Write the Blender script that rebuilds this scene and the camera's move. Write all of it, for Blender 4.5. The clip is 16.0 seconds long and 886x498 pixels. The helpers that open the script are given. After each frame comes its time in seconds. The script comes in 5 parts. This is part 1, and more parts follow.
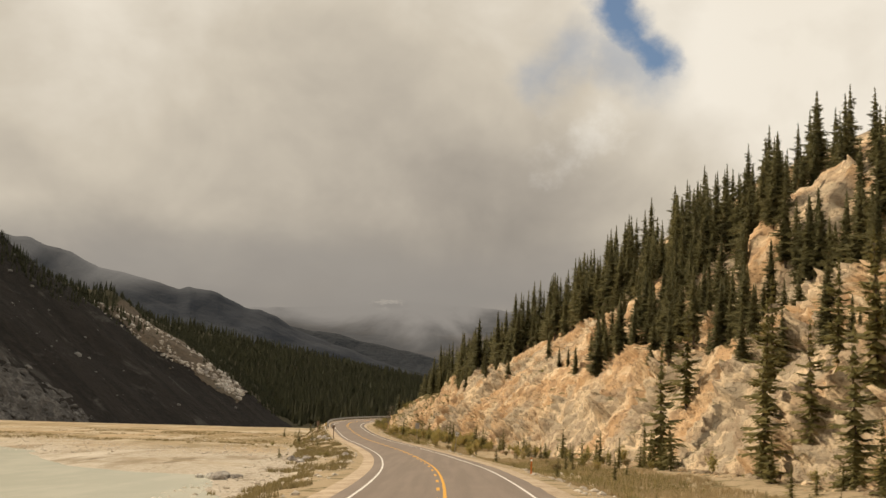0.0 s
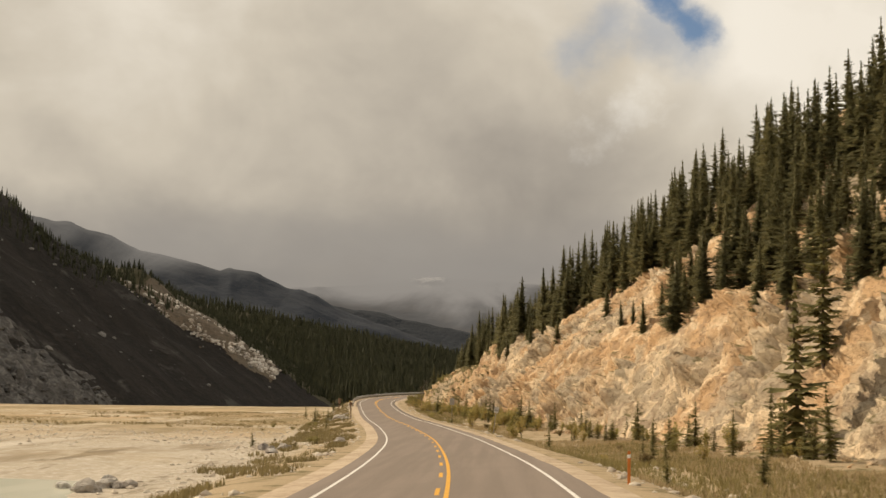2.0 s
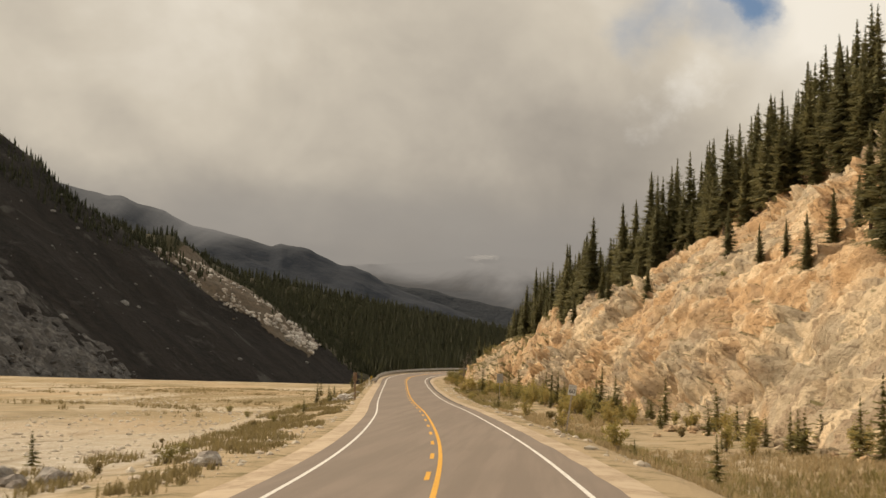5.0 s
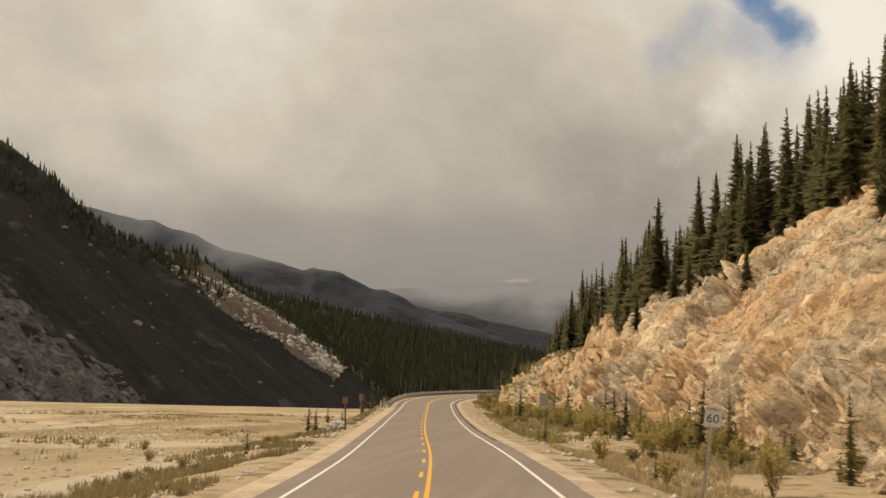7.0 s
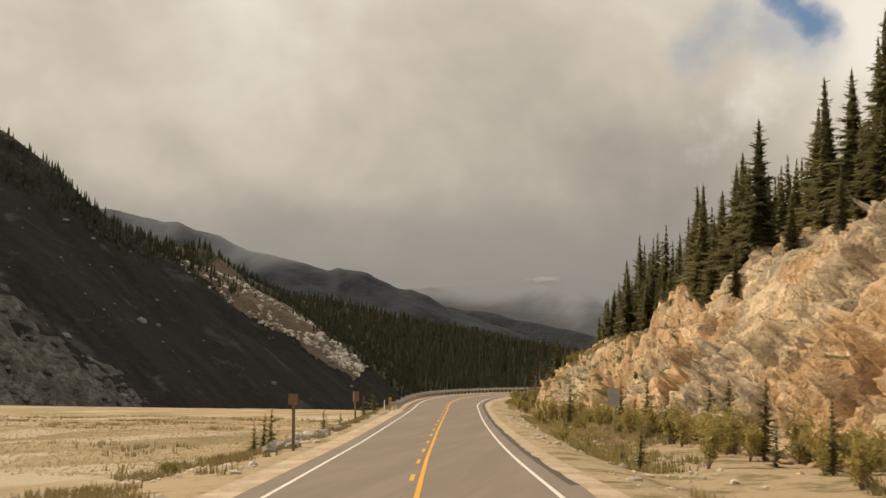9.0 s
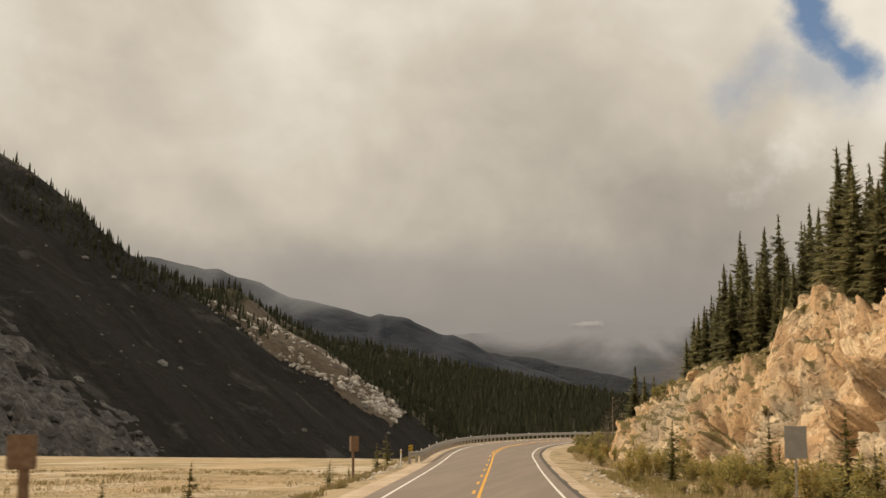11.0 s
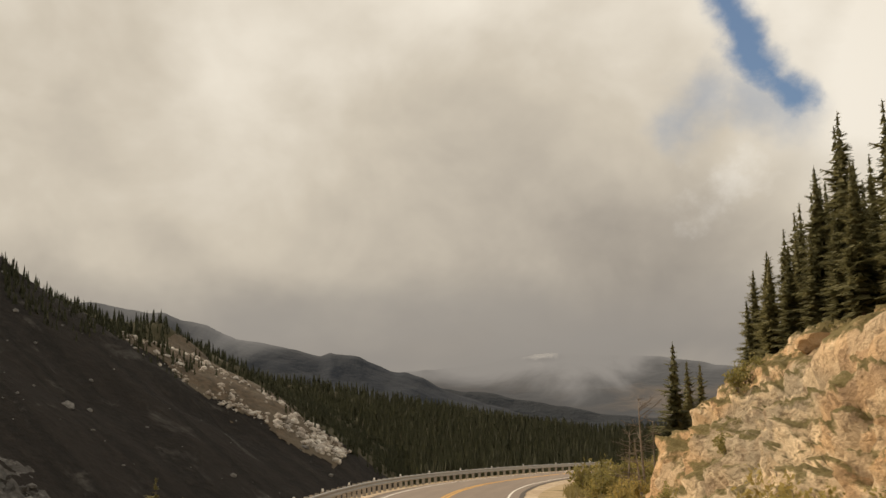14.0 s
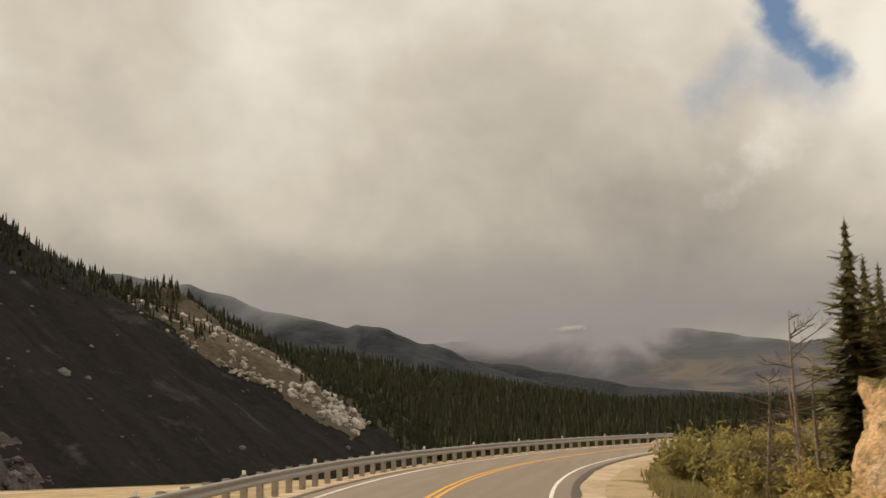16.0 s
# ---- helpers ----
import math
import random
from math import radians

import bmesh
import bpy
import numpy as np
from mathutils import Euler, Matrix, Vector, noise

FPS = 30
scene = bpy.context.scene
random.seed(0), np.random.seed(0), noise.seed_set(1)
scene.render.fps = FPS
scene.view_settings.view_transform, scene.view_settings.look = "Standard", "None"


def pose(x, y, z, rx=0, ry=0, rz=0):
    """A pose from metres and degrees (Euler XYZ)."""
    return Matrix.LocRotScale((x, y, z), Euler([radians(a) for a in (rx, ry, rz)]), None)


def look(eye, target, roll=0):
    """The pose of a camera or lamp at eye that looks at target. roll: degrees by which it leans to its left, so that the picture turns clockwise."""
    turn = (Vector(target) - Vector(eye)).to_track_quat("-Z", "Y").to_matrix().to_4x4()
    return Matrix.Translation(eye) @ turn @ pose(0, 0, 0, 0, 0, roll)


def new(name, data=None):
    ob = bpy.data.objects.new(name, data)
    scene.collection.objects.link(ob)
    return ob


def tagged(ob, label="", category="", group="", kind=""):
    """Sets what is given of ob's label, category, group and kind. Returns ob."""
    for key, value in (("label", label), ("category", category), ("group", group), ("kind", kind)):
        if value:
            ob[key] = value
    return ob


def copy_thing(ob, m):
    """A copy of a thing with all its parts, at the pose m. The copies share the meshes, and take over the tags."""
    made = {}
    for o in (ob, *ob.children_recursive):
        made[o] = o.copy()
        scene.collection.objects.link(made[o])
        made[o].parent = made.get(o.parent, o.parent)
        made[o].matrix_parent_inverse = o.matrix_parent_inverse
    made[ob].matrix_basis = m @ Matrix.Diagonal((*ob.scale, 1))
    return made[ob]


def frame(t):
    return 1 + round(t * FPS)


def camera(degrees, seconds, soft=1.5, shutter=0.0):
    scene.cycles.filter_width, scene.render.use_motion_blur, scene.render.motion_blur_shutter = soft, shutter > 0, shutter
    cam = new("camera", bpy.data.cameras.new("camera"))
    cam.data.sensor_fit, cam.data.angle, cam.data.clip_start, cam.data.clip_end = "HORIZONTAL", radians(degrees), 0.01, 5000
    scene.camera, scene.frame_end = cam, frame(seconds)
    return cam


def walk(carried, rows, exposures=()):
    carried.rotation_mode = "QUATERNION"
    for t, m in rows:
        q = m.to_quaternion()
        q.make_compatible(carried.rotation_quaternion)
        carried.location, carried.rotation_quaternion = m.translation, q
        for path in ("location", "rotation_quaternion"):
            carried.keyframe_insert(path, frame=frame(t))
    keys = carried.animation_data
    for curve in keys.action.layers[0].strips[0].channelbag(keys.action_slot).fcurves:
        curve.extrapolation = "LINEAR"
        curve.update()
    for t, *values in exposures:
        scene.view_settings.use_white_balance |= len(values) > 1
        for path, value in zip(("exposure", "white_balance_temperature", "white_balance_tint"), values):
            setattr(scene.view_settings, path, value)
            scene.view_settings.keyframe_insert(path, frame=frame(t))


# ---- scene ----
# the camera and its drive
cam = camera(40.6, 16.0, shutter=0.3)
PATH = [
    (0, (0.767, 4.016, 2.403), (0.7544, 5.9940, 2.6978), 2.28),
    (0.5, (1.091, 13.337, 2.340), (1.0708, 15.3161, 2.6309), 1.86),
    (1, (1.344, 22.663, 2.277), (1.3169, 24.6426, 2.5620), 1.72),
    (1.5, (1.609, 31.863, 2.217), (1.5616, 33.8443, 2.4862), 1.50),
    (2, (1.814, 41.048, 2.144), (1.7338, 43.0295, 2.4000), 1.29),
    (2.5, (1.815, 50.329, 2.115), (1.7159, 52.3114, 2.3602), 1.53),
    (3, (1.643, 59.907, 2.084), (1.5220, 61.8886, 2.3252), 1.41),
    (3.5, (1.574, 69.542, 2.043), (1.4318, 71.5251, 2.2645), 1.48),
    (4, (1.427, 79.026, 2.012), (1.2713, 81.0091, 2.2221), 1.93),
    (4.2, (1.322, 82.754, 1.998), (1.1654, 84.7364, 2.2119), 1.92),
    (6.3, (-0.567, 121.356, 1.620), (-0.7780, 123.3321, 1.8456), 1.77),
    (6.5, (-0.814, 125.107, 1.619), (-1.0292, 127.0810, 1.8564), 1.60),
    (7, (-1.483, 134.610, 1.664), (-1.7085, 136.5799, 1.9224), 1.94),
    (7.5, (-2.272, 144.523, 1.683), (-2.5141, 146.4907, 1.9468), 2.00),
    (8, (-3.240, 154.800, 1.691), (-3.4969, 156.7662, 1.9541), 1.62),
    (8.5, (-4.321, 164.918, 1.703), (-4.5822, 166.8840, 1.9593), 1.31),
    (9, (-5.408, 174.597, 1.719), (-5.6775, 176.5616, 1.9768), 1.44),
    (9.5, (-6.613, 183.949, 1.762), (-6.9060, 185.9070, 2.0446), 1.44),
    (10, (-7.883, 193.517, 1.807), (-8.2089, 195.4636, 2.1301), 1.36),
    (10.2, (-8.398, 197.249, 1.831), (-8.7346, 199.1919, 2.1640), 1.36),
    (12.3, (-13.150, 235.353, 2.080), (-13.4631, 237.2994, 2.4149), 0.23),
    (12.5, (-13.556, 238.926, 2.106), (-13.8524, 240.8731, 2.4551), -0.49),
    (13, (-14.463, 247.727, 2.246), (-14.7302, 249.6709, 2.6351), -1.01),
    (13.5, (-15.448, 256.381, 2.411), (-15.7037, 258.3226, 2.8181), -1.05),
    (14, (-16.199, 264.829, 2.607), (-16.4539, 266.7743, 3.0026), -1.04),
    (14.5, (-17.061, 273.162, 2.861), (-17.3196, 275.1055, 3.2603), -1.52),
    (15, (-17.848, 281.468, 3.052), (-18.1235, 283.4073, 3.4604), -1.80),
    (15.5, (-18.540, 289.676, 3.174), (-18.8318, 291.6200, 3.5501), -0.79),
    (16, (-19.260, 297.783, 3.266), (-19.5622, 299.7289, 3.6176), -0.90),
]
walk(cam, [(t, look(eye, target, roll)) for t, eye, target, roll in PATH])

# ---- world, sun ----
SUN_DIR = Vector((-0.74, 0.35, 0.57)).normalized()
world = bpy.data.worlds.new("world")
scene.world = world
world.use_nodes = True


class Nodes:
    """A small helper to write node trees in code."""

    def __init__(self, tree):
        self.tree = tree
        tree.nodes.clear()

    def add(self, kind, **inputs):
        node = self.tree.nodes.new(kind)
        for key, value in inputs.items():
            self.put(node, key.replace("_", " "), value)
        return node

    def put(self, node, key, value):
        socket = node.inputs[int(key[1:])] if key[0] == "#" else node.inputs[key]
        if isinstance(value, bpy.types.NodeSocket):
            self.tree.links.new(value, socket)
        else:
            socket.default_value = value

    def math(self, op, a, b=0.0, c=0.0, clamp=False):
        node = self.tree.nodes.new("ShaderNodeMath")
        node.operation, node.use_clamp = op, clamp
        for i, v in enumerate((a, b, c)):
            self.put(node, "#%d" % i, v)
        return node.outputs[0]

    def vmath(self, op, a, b=(0, 0, 0)):
        node = self.tree.nodes.new("ShaderNodeVectorMath")
        node.operation = op
        self.put(node, "#0", a)
        if op == "SCALE":
            self.put(node, "Scale", b)
        else:
            self.put(node, "#1", b)
        return node.outputs["Value" if op in ("DOT_PRODUCT", "LENGTH", "DISTANCE") else "Vector"]

    def noise(self, vector, scale, detail=4.0, rough=0.55, distort=0.0):
        node = self.add("ShaderNodeTexNoise", Vector=vector, Scale=scale, Detail=detail, Roughness=rough, Distortion=distort)
        return node.outputs["Fac"]

    def step(self, value, low, high, out_low=0.0, out_high=1.0):
        node = self.tree.nodes.new("ShaderNodeMapRange")
        node.interpolation_type = "SMOOTHSTEP"
        for i, v in enumerate((value, low, high, out_low, out_high)):
            self.put(node, "#%d" % i, v)
        return node.outputs[0]

    def ramp(self, value, *stops):
        node = self.tree.nodes.new("ShaderNodeValToRGB")
        self.put(node, "Fac", value)
        els = node.color_ramp.elements
        while len(els) < len(stops):
            els.new(0.5)
        for el, (pos, col) in zip(els, stops):
            el.position, el.color = pos, (*col, 1)
        return node.outputs["Color"]

    def mix(self, fac, a, b, blend="MIX"):
        node = self.tree.nodes.new("ShaderNodeMix")
        node.data_type, node.blend_type = "RGBA", blend
        self.put(node, "#0", fac)
        for i, v in ((6, a), (7, b)):
            self.put(node, "#%d" % i, v if isinstance(v, bpy.types.NodeSocket) else (*v, 1))
        return node.outputs[2]


def build_sky():
    n = Nodes(world.node_tree)
    way = n.vmath("NORMALIZE", n.add("ShaderNodeTexCoord").outputs["Generated"])
    sep = n.add("ShaderNodeSeparateXYZ", Vector=way)
    x, y, z = sep.outputs
    sky = n.add("ShaderNodeTexSky")
    sky.sky_type, sky.sun_disc = "NISHITA", False
    sky.sun_elevation = math.asin(SUN_DIR.z)
    sky.sun_rotation = math.atan2(SUN_DIR.x, SUN_DIR.y)
    # low soft cloud: broad masses, streaks and fine curl
    flat = n.add("ShaderNodeCombineXYZ", X=n.math("MULTIPLY", x, 1.25), Y=y, Z=n.math("MULTIPLY", z, 1.5)).outputs[0]
    broad = n.noise(flat, 2.6, 3.0, 0.5, 0.4)
    mid = n.noise(flat, 7.0, 4.0, 0.55, 0.3)
    fine = n.noise(flat, 22.0, 4.0, 0.6)
    form = n.math("ADD", n.math("MULTIPLY", broad, 0.66), n.math("ADD", n.math("MULTIPLY", mid, 0.27), n.math("MULTIPLY", fine, 0.07)))
    form = n.math("ADD", n.math("MULTIPLY", form, 0.78), 0.108)
    # the cloud is thicker and darker over the head of the valley, thinner higher up and to the sides
    core = n.vmath("DOT_PRODUCT", way, Vector((0.03, 0.98, 0.15)).normalized())
    thick = n.step(core, 0.93, 0.998, 0.0, 1.0)
    light = n.math("SUBTRACT", n.math("ADD", form, n.step(z, 0.02, 0.38, -0.10, 0.07)), n.math("MULTIPLY", thick, 0.05))
    light = n.math("ADD", light, n.math("MULTIPLY", n.step(n.math("DIVIDE", x, n.math("MAXIMUM", y, 0.05)), 0.06, 0.30), n.step(z, 0.05, 0.30, 0.05, 0.13)))
    light = n.math("ADD", light, n.step(n.math("DIVIDE", x, n.math("MAXIMUM", y, 0.05)), -0.25, 0.14, -0.04, 0.05))
    side = n.math("DIVIDE", x, n.math("MAXIMUM", y, 0.05))
    light = n.math("ADD", light, n.math("MULTIPLY", n.step(z, 0.12, 0.32), n.step(side, 0.0, -0.30, 0.0, 0.085)))
    cloud = n.ramp(light, (0.24, (0.225, 0.20, 0.175)), (0.40, (0.41, 0.362, 0.30)), (0.53, (0.61, 0.54, 0.435)), (0.68, (0.86, 0.785, 0.665)))
    # a torn gap with clear sky behind it
    tx, tz = n.math("DIVIDE", x, n.math("MAXIMUM", y, 0.05)), n.math("DIVIDE", z, n.math("MAXIMUM", y, 0.05))
    wob = n.math("MULTIPLY", n.math("SUBTRACT", n.noise(flat, 16.0, 5.0, 0.6), 0.5), 0.060)

    def seg(ax, az, bx, bz):
        dx, dz = bx - ax, bz - az
        px, pz = n.math("SUBTRACT", tx, ax), n.math("SUBTRACT", tz, az)
        k = n.math("DIVIDE", n.math("ADD", n.math("MULTIPLY", px, dx), n.math("MULTIPLY", pz, dz)), dx * dx + dz * dz, clamp=True)
        ex, ez = n.math("SUBTRACT", px, n.math("MULTIPLY", k, dx)), n.math("SUBTRACT", pz, n.math("MULTIPLY", k, dz))
        return n.math("SQRT", n.math("ADD", n.math("MULTIPLY", ex, ex), n.math("MULTIPLY", ez, ez)))

    near = n.math("MINIMUM", seg(0.100, 0.46, 0.139, 0.361), seg(0.139, 0.361, 0.170, 0.324))
    gap = n.step(n.math("ADD", near, wob), 0.000, 0.030, 1.0, 0.0)
    faint = n.step(n.math("ADD", n.math("MINIMUM", seg(0.075, 0.302, 0.100, 0.330), seg(0.135, 0.322, 0.165, 0.314)), wob), 0.0, 0.040, 0.45, 0.0)
    open_sky = n.math("MAXIMUM", gap, faint)
    rim = n.math("MULTIPLY", n.step(near, 0.03, 0.13, 0.16, 0.0), n.step(tx, 0.12, 0.18))
    puff = n.step(n.math("ADD", seg(0.104, 0.256, 0.112, 0.248), n.math("MULTIPLY", wob, 2.5)), -0.01, 0.045, 0.34, 0.0)
    bright = n.mix(n.math("MAXIMUM", rim, puff), cloud, (1.0, 0.95, 0.86))
    blue = n.mix(1.0, sky.outputs[0], (0.085, 0.085, 0.085), "MULTIPLY")
    colour = n.mix(open_sky, bright, blue)
    back = n.add("ShaderNodeBackground", Color=colour, Strength=1.02)
    n.add("ShaderNodeOutputWorld", Surface=back.outputs[0])


build_sky()
sun_data = bpy.data.lights.new("sun", "SUN")
sun_data.energy, sun_data.angle, sun_data.color = 4.3, radians(0.6), (1.0, 0.82, 0.60)
sun = new("sun", sun_data)
sun.matrix_world = look(SUN_DIR * 200, (0, 0, 0))
scene.view_settings.exposure = 0.0

# ---- numbers that vary: smooth and cellular noise on arrays ----
def hashed(ix, iy, iz, seed):
    h = (ix.astype(np.int64) * 374761393 + iy.astype(np.int64) * 668265263 + iz.astype(np.int64) * 2147483647 + seed * 974634777) & 0xFFFFFFFF
    h = ((h ^ (h >> 13)) * 1274126177) & 0xFFFFFFFF
    h = ((h ^ (h >> 16)) * 2246822519) & 0xFFFFFFFF
    return ((h ^ (h >> 15)) & 0xFFFFFF) / float(0x1000000)


def smooth_noise(x, y, z, seed=0):
    fx, fy, fz = np.floor(x), np.floor(y), np.floor(z)
    u, v, w = x - fx, y - fy, z - fz
    u, v, w = u * u * (3 - 2 * u), v * v * (3 - 2 * v), w * w * (3 - 2 * w)
    total = 0
    for i in (0, 1):
        for j in (0, 1):
            for k in (0, 1):
                total = total + hashed(fx + i, fy + j, fz + k, seed) * (u if i else 1 - u) * (v if j else 1 - v) * (w if k else 1 - w)
    return total * 2 - 1


def fractal(x, y, z, size, octaves=4, seed=0, gain=0.5):
    total, amp = 0, 1.0
    for o in range(octaves):
        total = total + amp * smooth_noise(x / size, y / size, z / size, seed + o)
        size, amp = size * 0.5, amp * gain
    return total


def blocks(x, y, z, size, seed=0, tilt=0.6, hard=16.0):
    """Fractured rock: each cell is pushed in or out as a whole and has a tilted face; also how near the joint between two cells is."""
    x, y, z = x / size, y / size, z / size
    fx, fy, fz = np.floor(x), np.floor(y), np.floor(z)
    total, weights, most = 0, 1e-12, 0
    for i in (-1, 0, 1):
        for j in (-1, 0, 1):
            for k in (-1, 0, 1):
                cx, cy, cz = fx + i, fy + j, fz + k
                dx = x - cx - hashed(cx, cy, cz, seed)
                dy = y - cy - hashed(cx, cy, cz, seed + 1)
                dz = z - cz - hashed(cx, cy, cz, seed + 2)
                w = np.exp(-hard * (dx * dx + dy * dy + dz * dz))
                push = hashed(cx, cy, cz, seed + 3) - 0.5
                push = push + tilt * (dx * (hashed(cx, cy, cz, seed + 4) - 0.5) + dy * (hashed(cx, cy, cz, seed + 5) - 0.5) + dz * (hashed(cx, cy, cz, seed + 6) - 0.5)) * 2
                total, weights, most = total + w * push, weights + w, np.maximum(most, w)
    return total / weights * size, np.clip((1 - most / weights) * 2 - 0.25, 0, 1)


# ---- materials ----
def material(name):
    m = bpy.data.materials.new(name)
    m.use_nodes = True
    return m, Nodes(m.node_tree)


def finish(n, colour, rough, height=None, strength=0.3, distance=0.02, metal=0.0, spec=0.5):
    shader = n.add("ShaderNodeBsdfPrincipled", Base_Color=colour if isinstance(colour, bpy.types.NodeSocket) else (*colour, 1), Roughness=rough, Metallic=metal, Specular_IOR_Level=spec)
    if height is not None:
        bump = n.add("ShaderNodeBump", Height=height, Strength=strength, Distance=distance)
        n.put(shader, "Normal", bump.outputs[0])
    n.add("ShaderNodeOutputMaterial", Surface=shader.outputs[0])
    return shader


def leafy(n, colour, through_it):
    """Thin leaves: part of the light passes through."""
    face = n.add("ShaderNodeBsdfPrincipled", Base_Color=colour, Roughness=0.7, Specular_IOR_Level=0.25)
    back = n.add("ShaderNodeBsdfTranslucent", Color=colour)
    both = n.add("ShaderNodeMixShader", Fac=through_it)
    n.put(both, "#1", face.outputs[0])
    n.put(both, "#2", back.outputs[0])
    n.add("ShaderNodeOutputMaterial", Surface=both.outputs[0])


def place(n):
    return n.add("ShaderNodeNewGeometry").outputs["Position"]


def make_rock(name, warm, pale, grey, moss=0.0):
    m, n = material(name)
    p = place(n)
    # bedding that dips towards the road
    along, across = n.vmath("DOT_PRODUCT", p, (0.1, 0.80, -0.60)), n.vmath("DOT_PRODUCT", p, (0.15, 0.60, 0.80))
    tilt = n.add("ShaderNodeCombineXYZ", X=n.math("MULTIPLY", along, 0.6), Y=n.math("MULTIPLY", n.vmath("DOT_PRODUCT", p, (1, 0, 0)), 0.5), Z=across).outputs[0]
    long = n.add("ShaderNodeCombineXYZ", X=n.math("MULTIPLY", along, 0.28), Y=n.math("MULTIPLY", n.vmath("DOT_PRODUCT", p, (1, 0, 0)), 0.35), Z=across).outputs[0]
    broad = n.noise(p, 0.055, 3.0, 0.55, 0.6)
    beds = n.noise(long, 0.75, 5.0, 0.62, 0.5)
    blotch = n.noise(p, 0.20, 4.0, 0.6, 0.8)
    shade_noise = n.noise(tilt, 0.8, 5.0, 0.65, 0.5)
    grain = n.noise(p, 5.0, 5.0, 0.65)
    reach = n.step(n.add("ShaderNodeSeparateXYZ", Vector=p).outputs[1], 300.0, 325.0, 0.0, 0.12)
    col = n.mix(n.step(n.math("ADD", broad, reach), 0.44, 0.55), grey, warm)
    # bleached faces, brown patina and thin streaks that follow the beds
    col = n.mix(n.step(blotch, 0.54, 0.64, 0.0, 0.85), col, pale)
    col = n.mix(n.step(blotch, 0.43, 0.36, 0.0, 0.55), col, n.mix(0.55, grey, (warm[0] * 0.40, warm[1] * 0.32, warm[2] * 0.30)))
    warp = n.vmath("ADD", tilt, n.vmath("SCALE", n.add("ShaderNodeTexNoise", Vector=p, Scale=0.8, Detail=4.0).outputs["Color"], 1.2))
    piece = n.add("ShaderNodeSeparateXYZ", Vector=n.add("ShaderNodeTexVoronoi", Vector=warp, Scale=0.75).outputs["Color"])
    col = n.mix(n.step(piece.outputs[0], 0.62, 0.95, 0.0, 0.6), col, pale)
    col = n.mix(n.step(piece.outputs[1], 0.70, 0.98, 0.0, 0.45), col, n.mix(0.6, grey, (warm[0] * 0.40, warm[1] * 0.32, warm[2] * 0.28)))
    col = n.mix(n.step(beds, 0.57, 0.70, 0.0, 0.40), col, n.mix(0.55, col, (warm[0] * 0.25, warm[1] * 0.22, warm[2] * 0.20)))
    col = n.mix(n.step(beds, 0.44, 0.30, 0.0, 0.35), col, pale)
    # dark noise patches paint the shade of small cracks and crevices
    col = n.mix(n.step(shade_noise, 0.58, 0.68, 0.0, 0.50), col, n.mix(0.6, col, (warm[0] * 0.22, warm[1] * 0.20, warm[2] * 0.19)))
    col = n.mix(n.step(n.noise(p, 1.7, 4.0, 0.62, 0.8), 0.55, 0.63, 0.0, 0.72), col, n.mix(0.7, col, (warm[0] * 0.18, warm[1] * 0.16, warm[2] * 0.15)))
    col = n.mix(n.step(grain, 0.48, 0.72, 0.0, 0.35), col, n.mix(0.5, col, (0.08, 0.06, 0.045)))
    if moss:
        up = n.add("ShaderNodeSeparateXYZ", Vector=n.add("ShaderNodeNewGeometry").outputs["Normal"]).outputs[2]
        soft = n.math("ADD", n.math("MULTIPLY", up, 0.6), n.math("ADD", n.math("MULTIPLY", n.math("SUBTRACT", n.noise(tilt, 0.55, 5.0, 0.65), 0.5), 1.5), n.math("MULTIPLY", n.math("SUBTRACT", n.noise(p, 2.4, 5.0, 0.75), 0.5), 0.9)))
        # growth takes hold on the gentle ground above the end of the cut
        y = n.add("ShaderNodeSeparateXYZ", Vector=p).outputs[1]
        soft = n.math("ADD", soft, n.step(y, 280.0, 318.0, 0.0, 0.34))
        col = n.mix(n.math("MULTIPLY", n.math("MULTIPLY", n.step(soft, 0.50, 0.78), n.step(up, 0.22, 0.5)), moss), col, n.mix(shade_noise, (0.075, 0.070, 0.022), (0.155, 0.125, 0.045)))
    h = n.math("ADD", n.math("MULTIPLY", beds, 0.3), n.math("ADD", n.math("MULTIPLY", n.noise(p, 1.3, 4.0, 0.65), 0.8), n.math("MULTIPLY", grain, 0.5)))
    finish(n, col, 0.92, h, 0.9, 0.4, spec=0.2)
    return m


rock_mat = make_rock("cliff_rock", (0.545, 0.362, 0.200), (0.76, 0.60, 0.40), (0.42, 0.345, 0.245), 0.9)
boulder_mat = make_rock("boulder_rock", (0.42, 0.38, 0.33), (0.66, 0.63, 0.58), (0.30, 0.28, 0.255))
talus_mat = make_rock("talus_rock", (0.085, 0.082, 0.079), (0.175, 0.168, 0.16), (0.05, 0.048, 0.046))


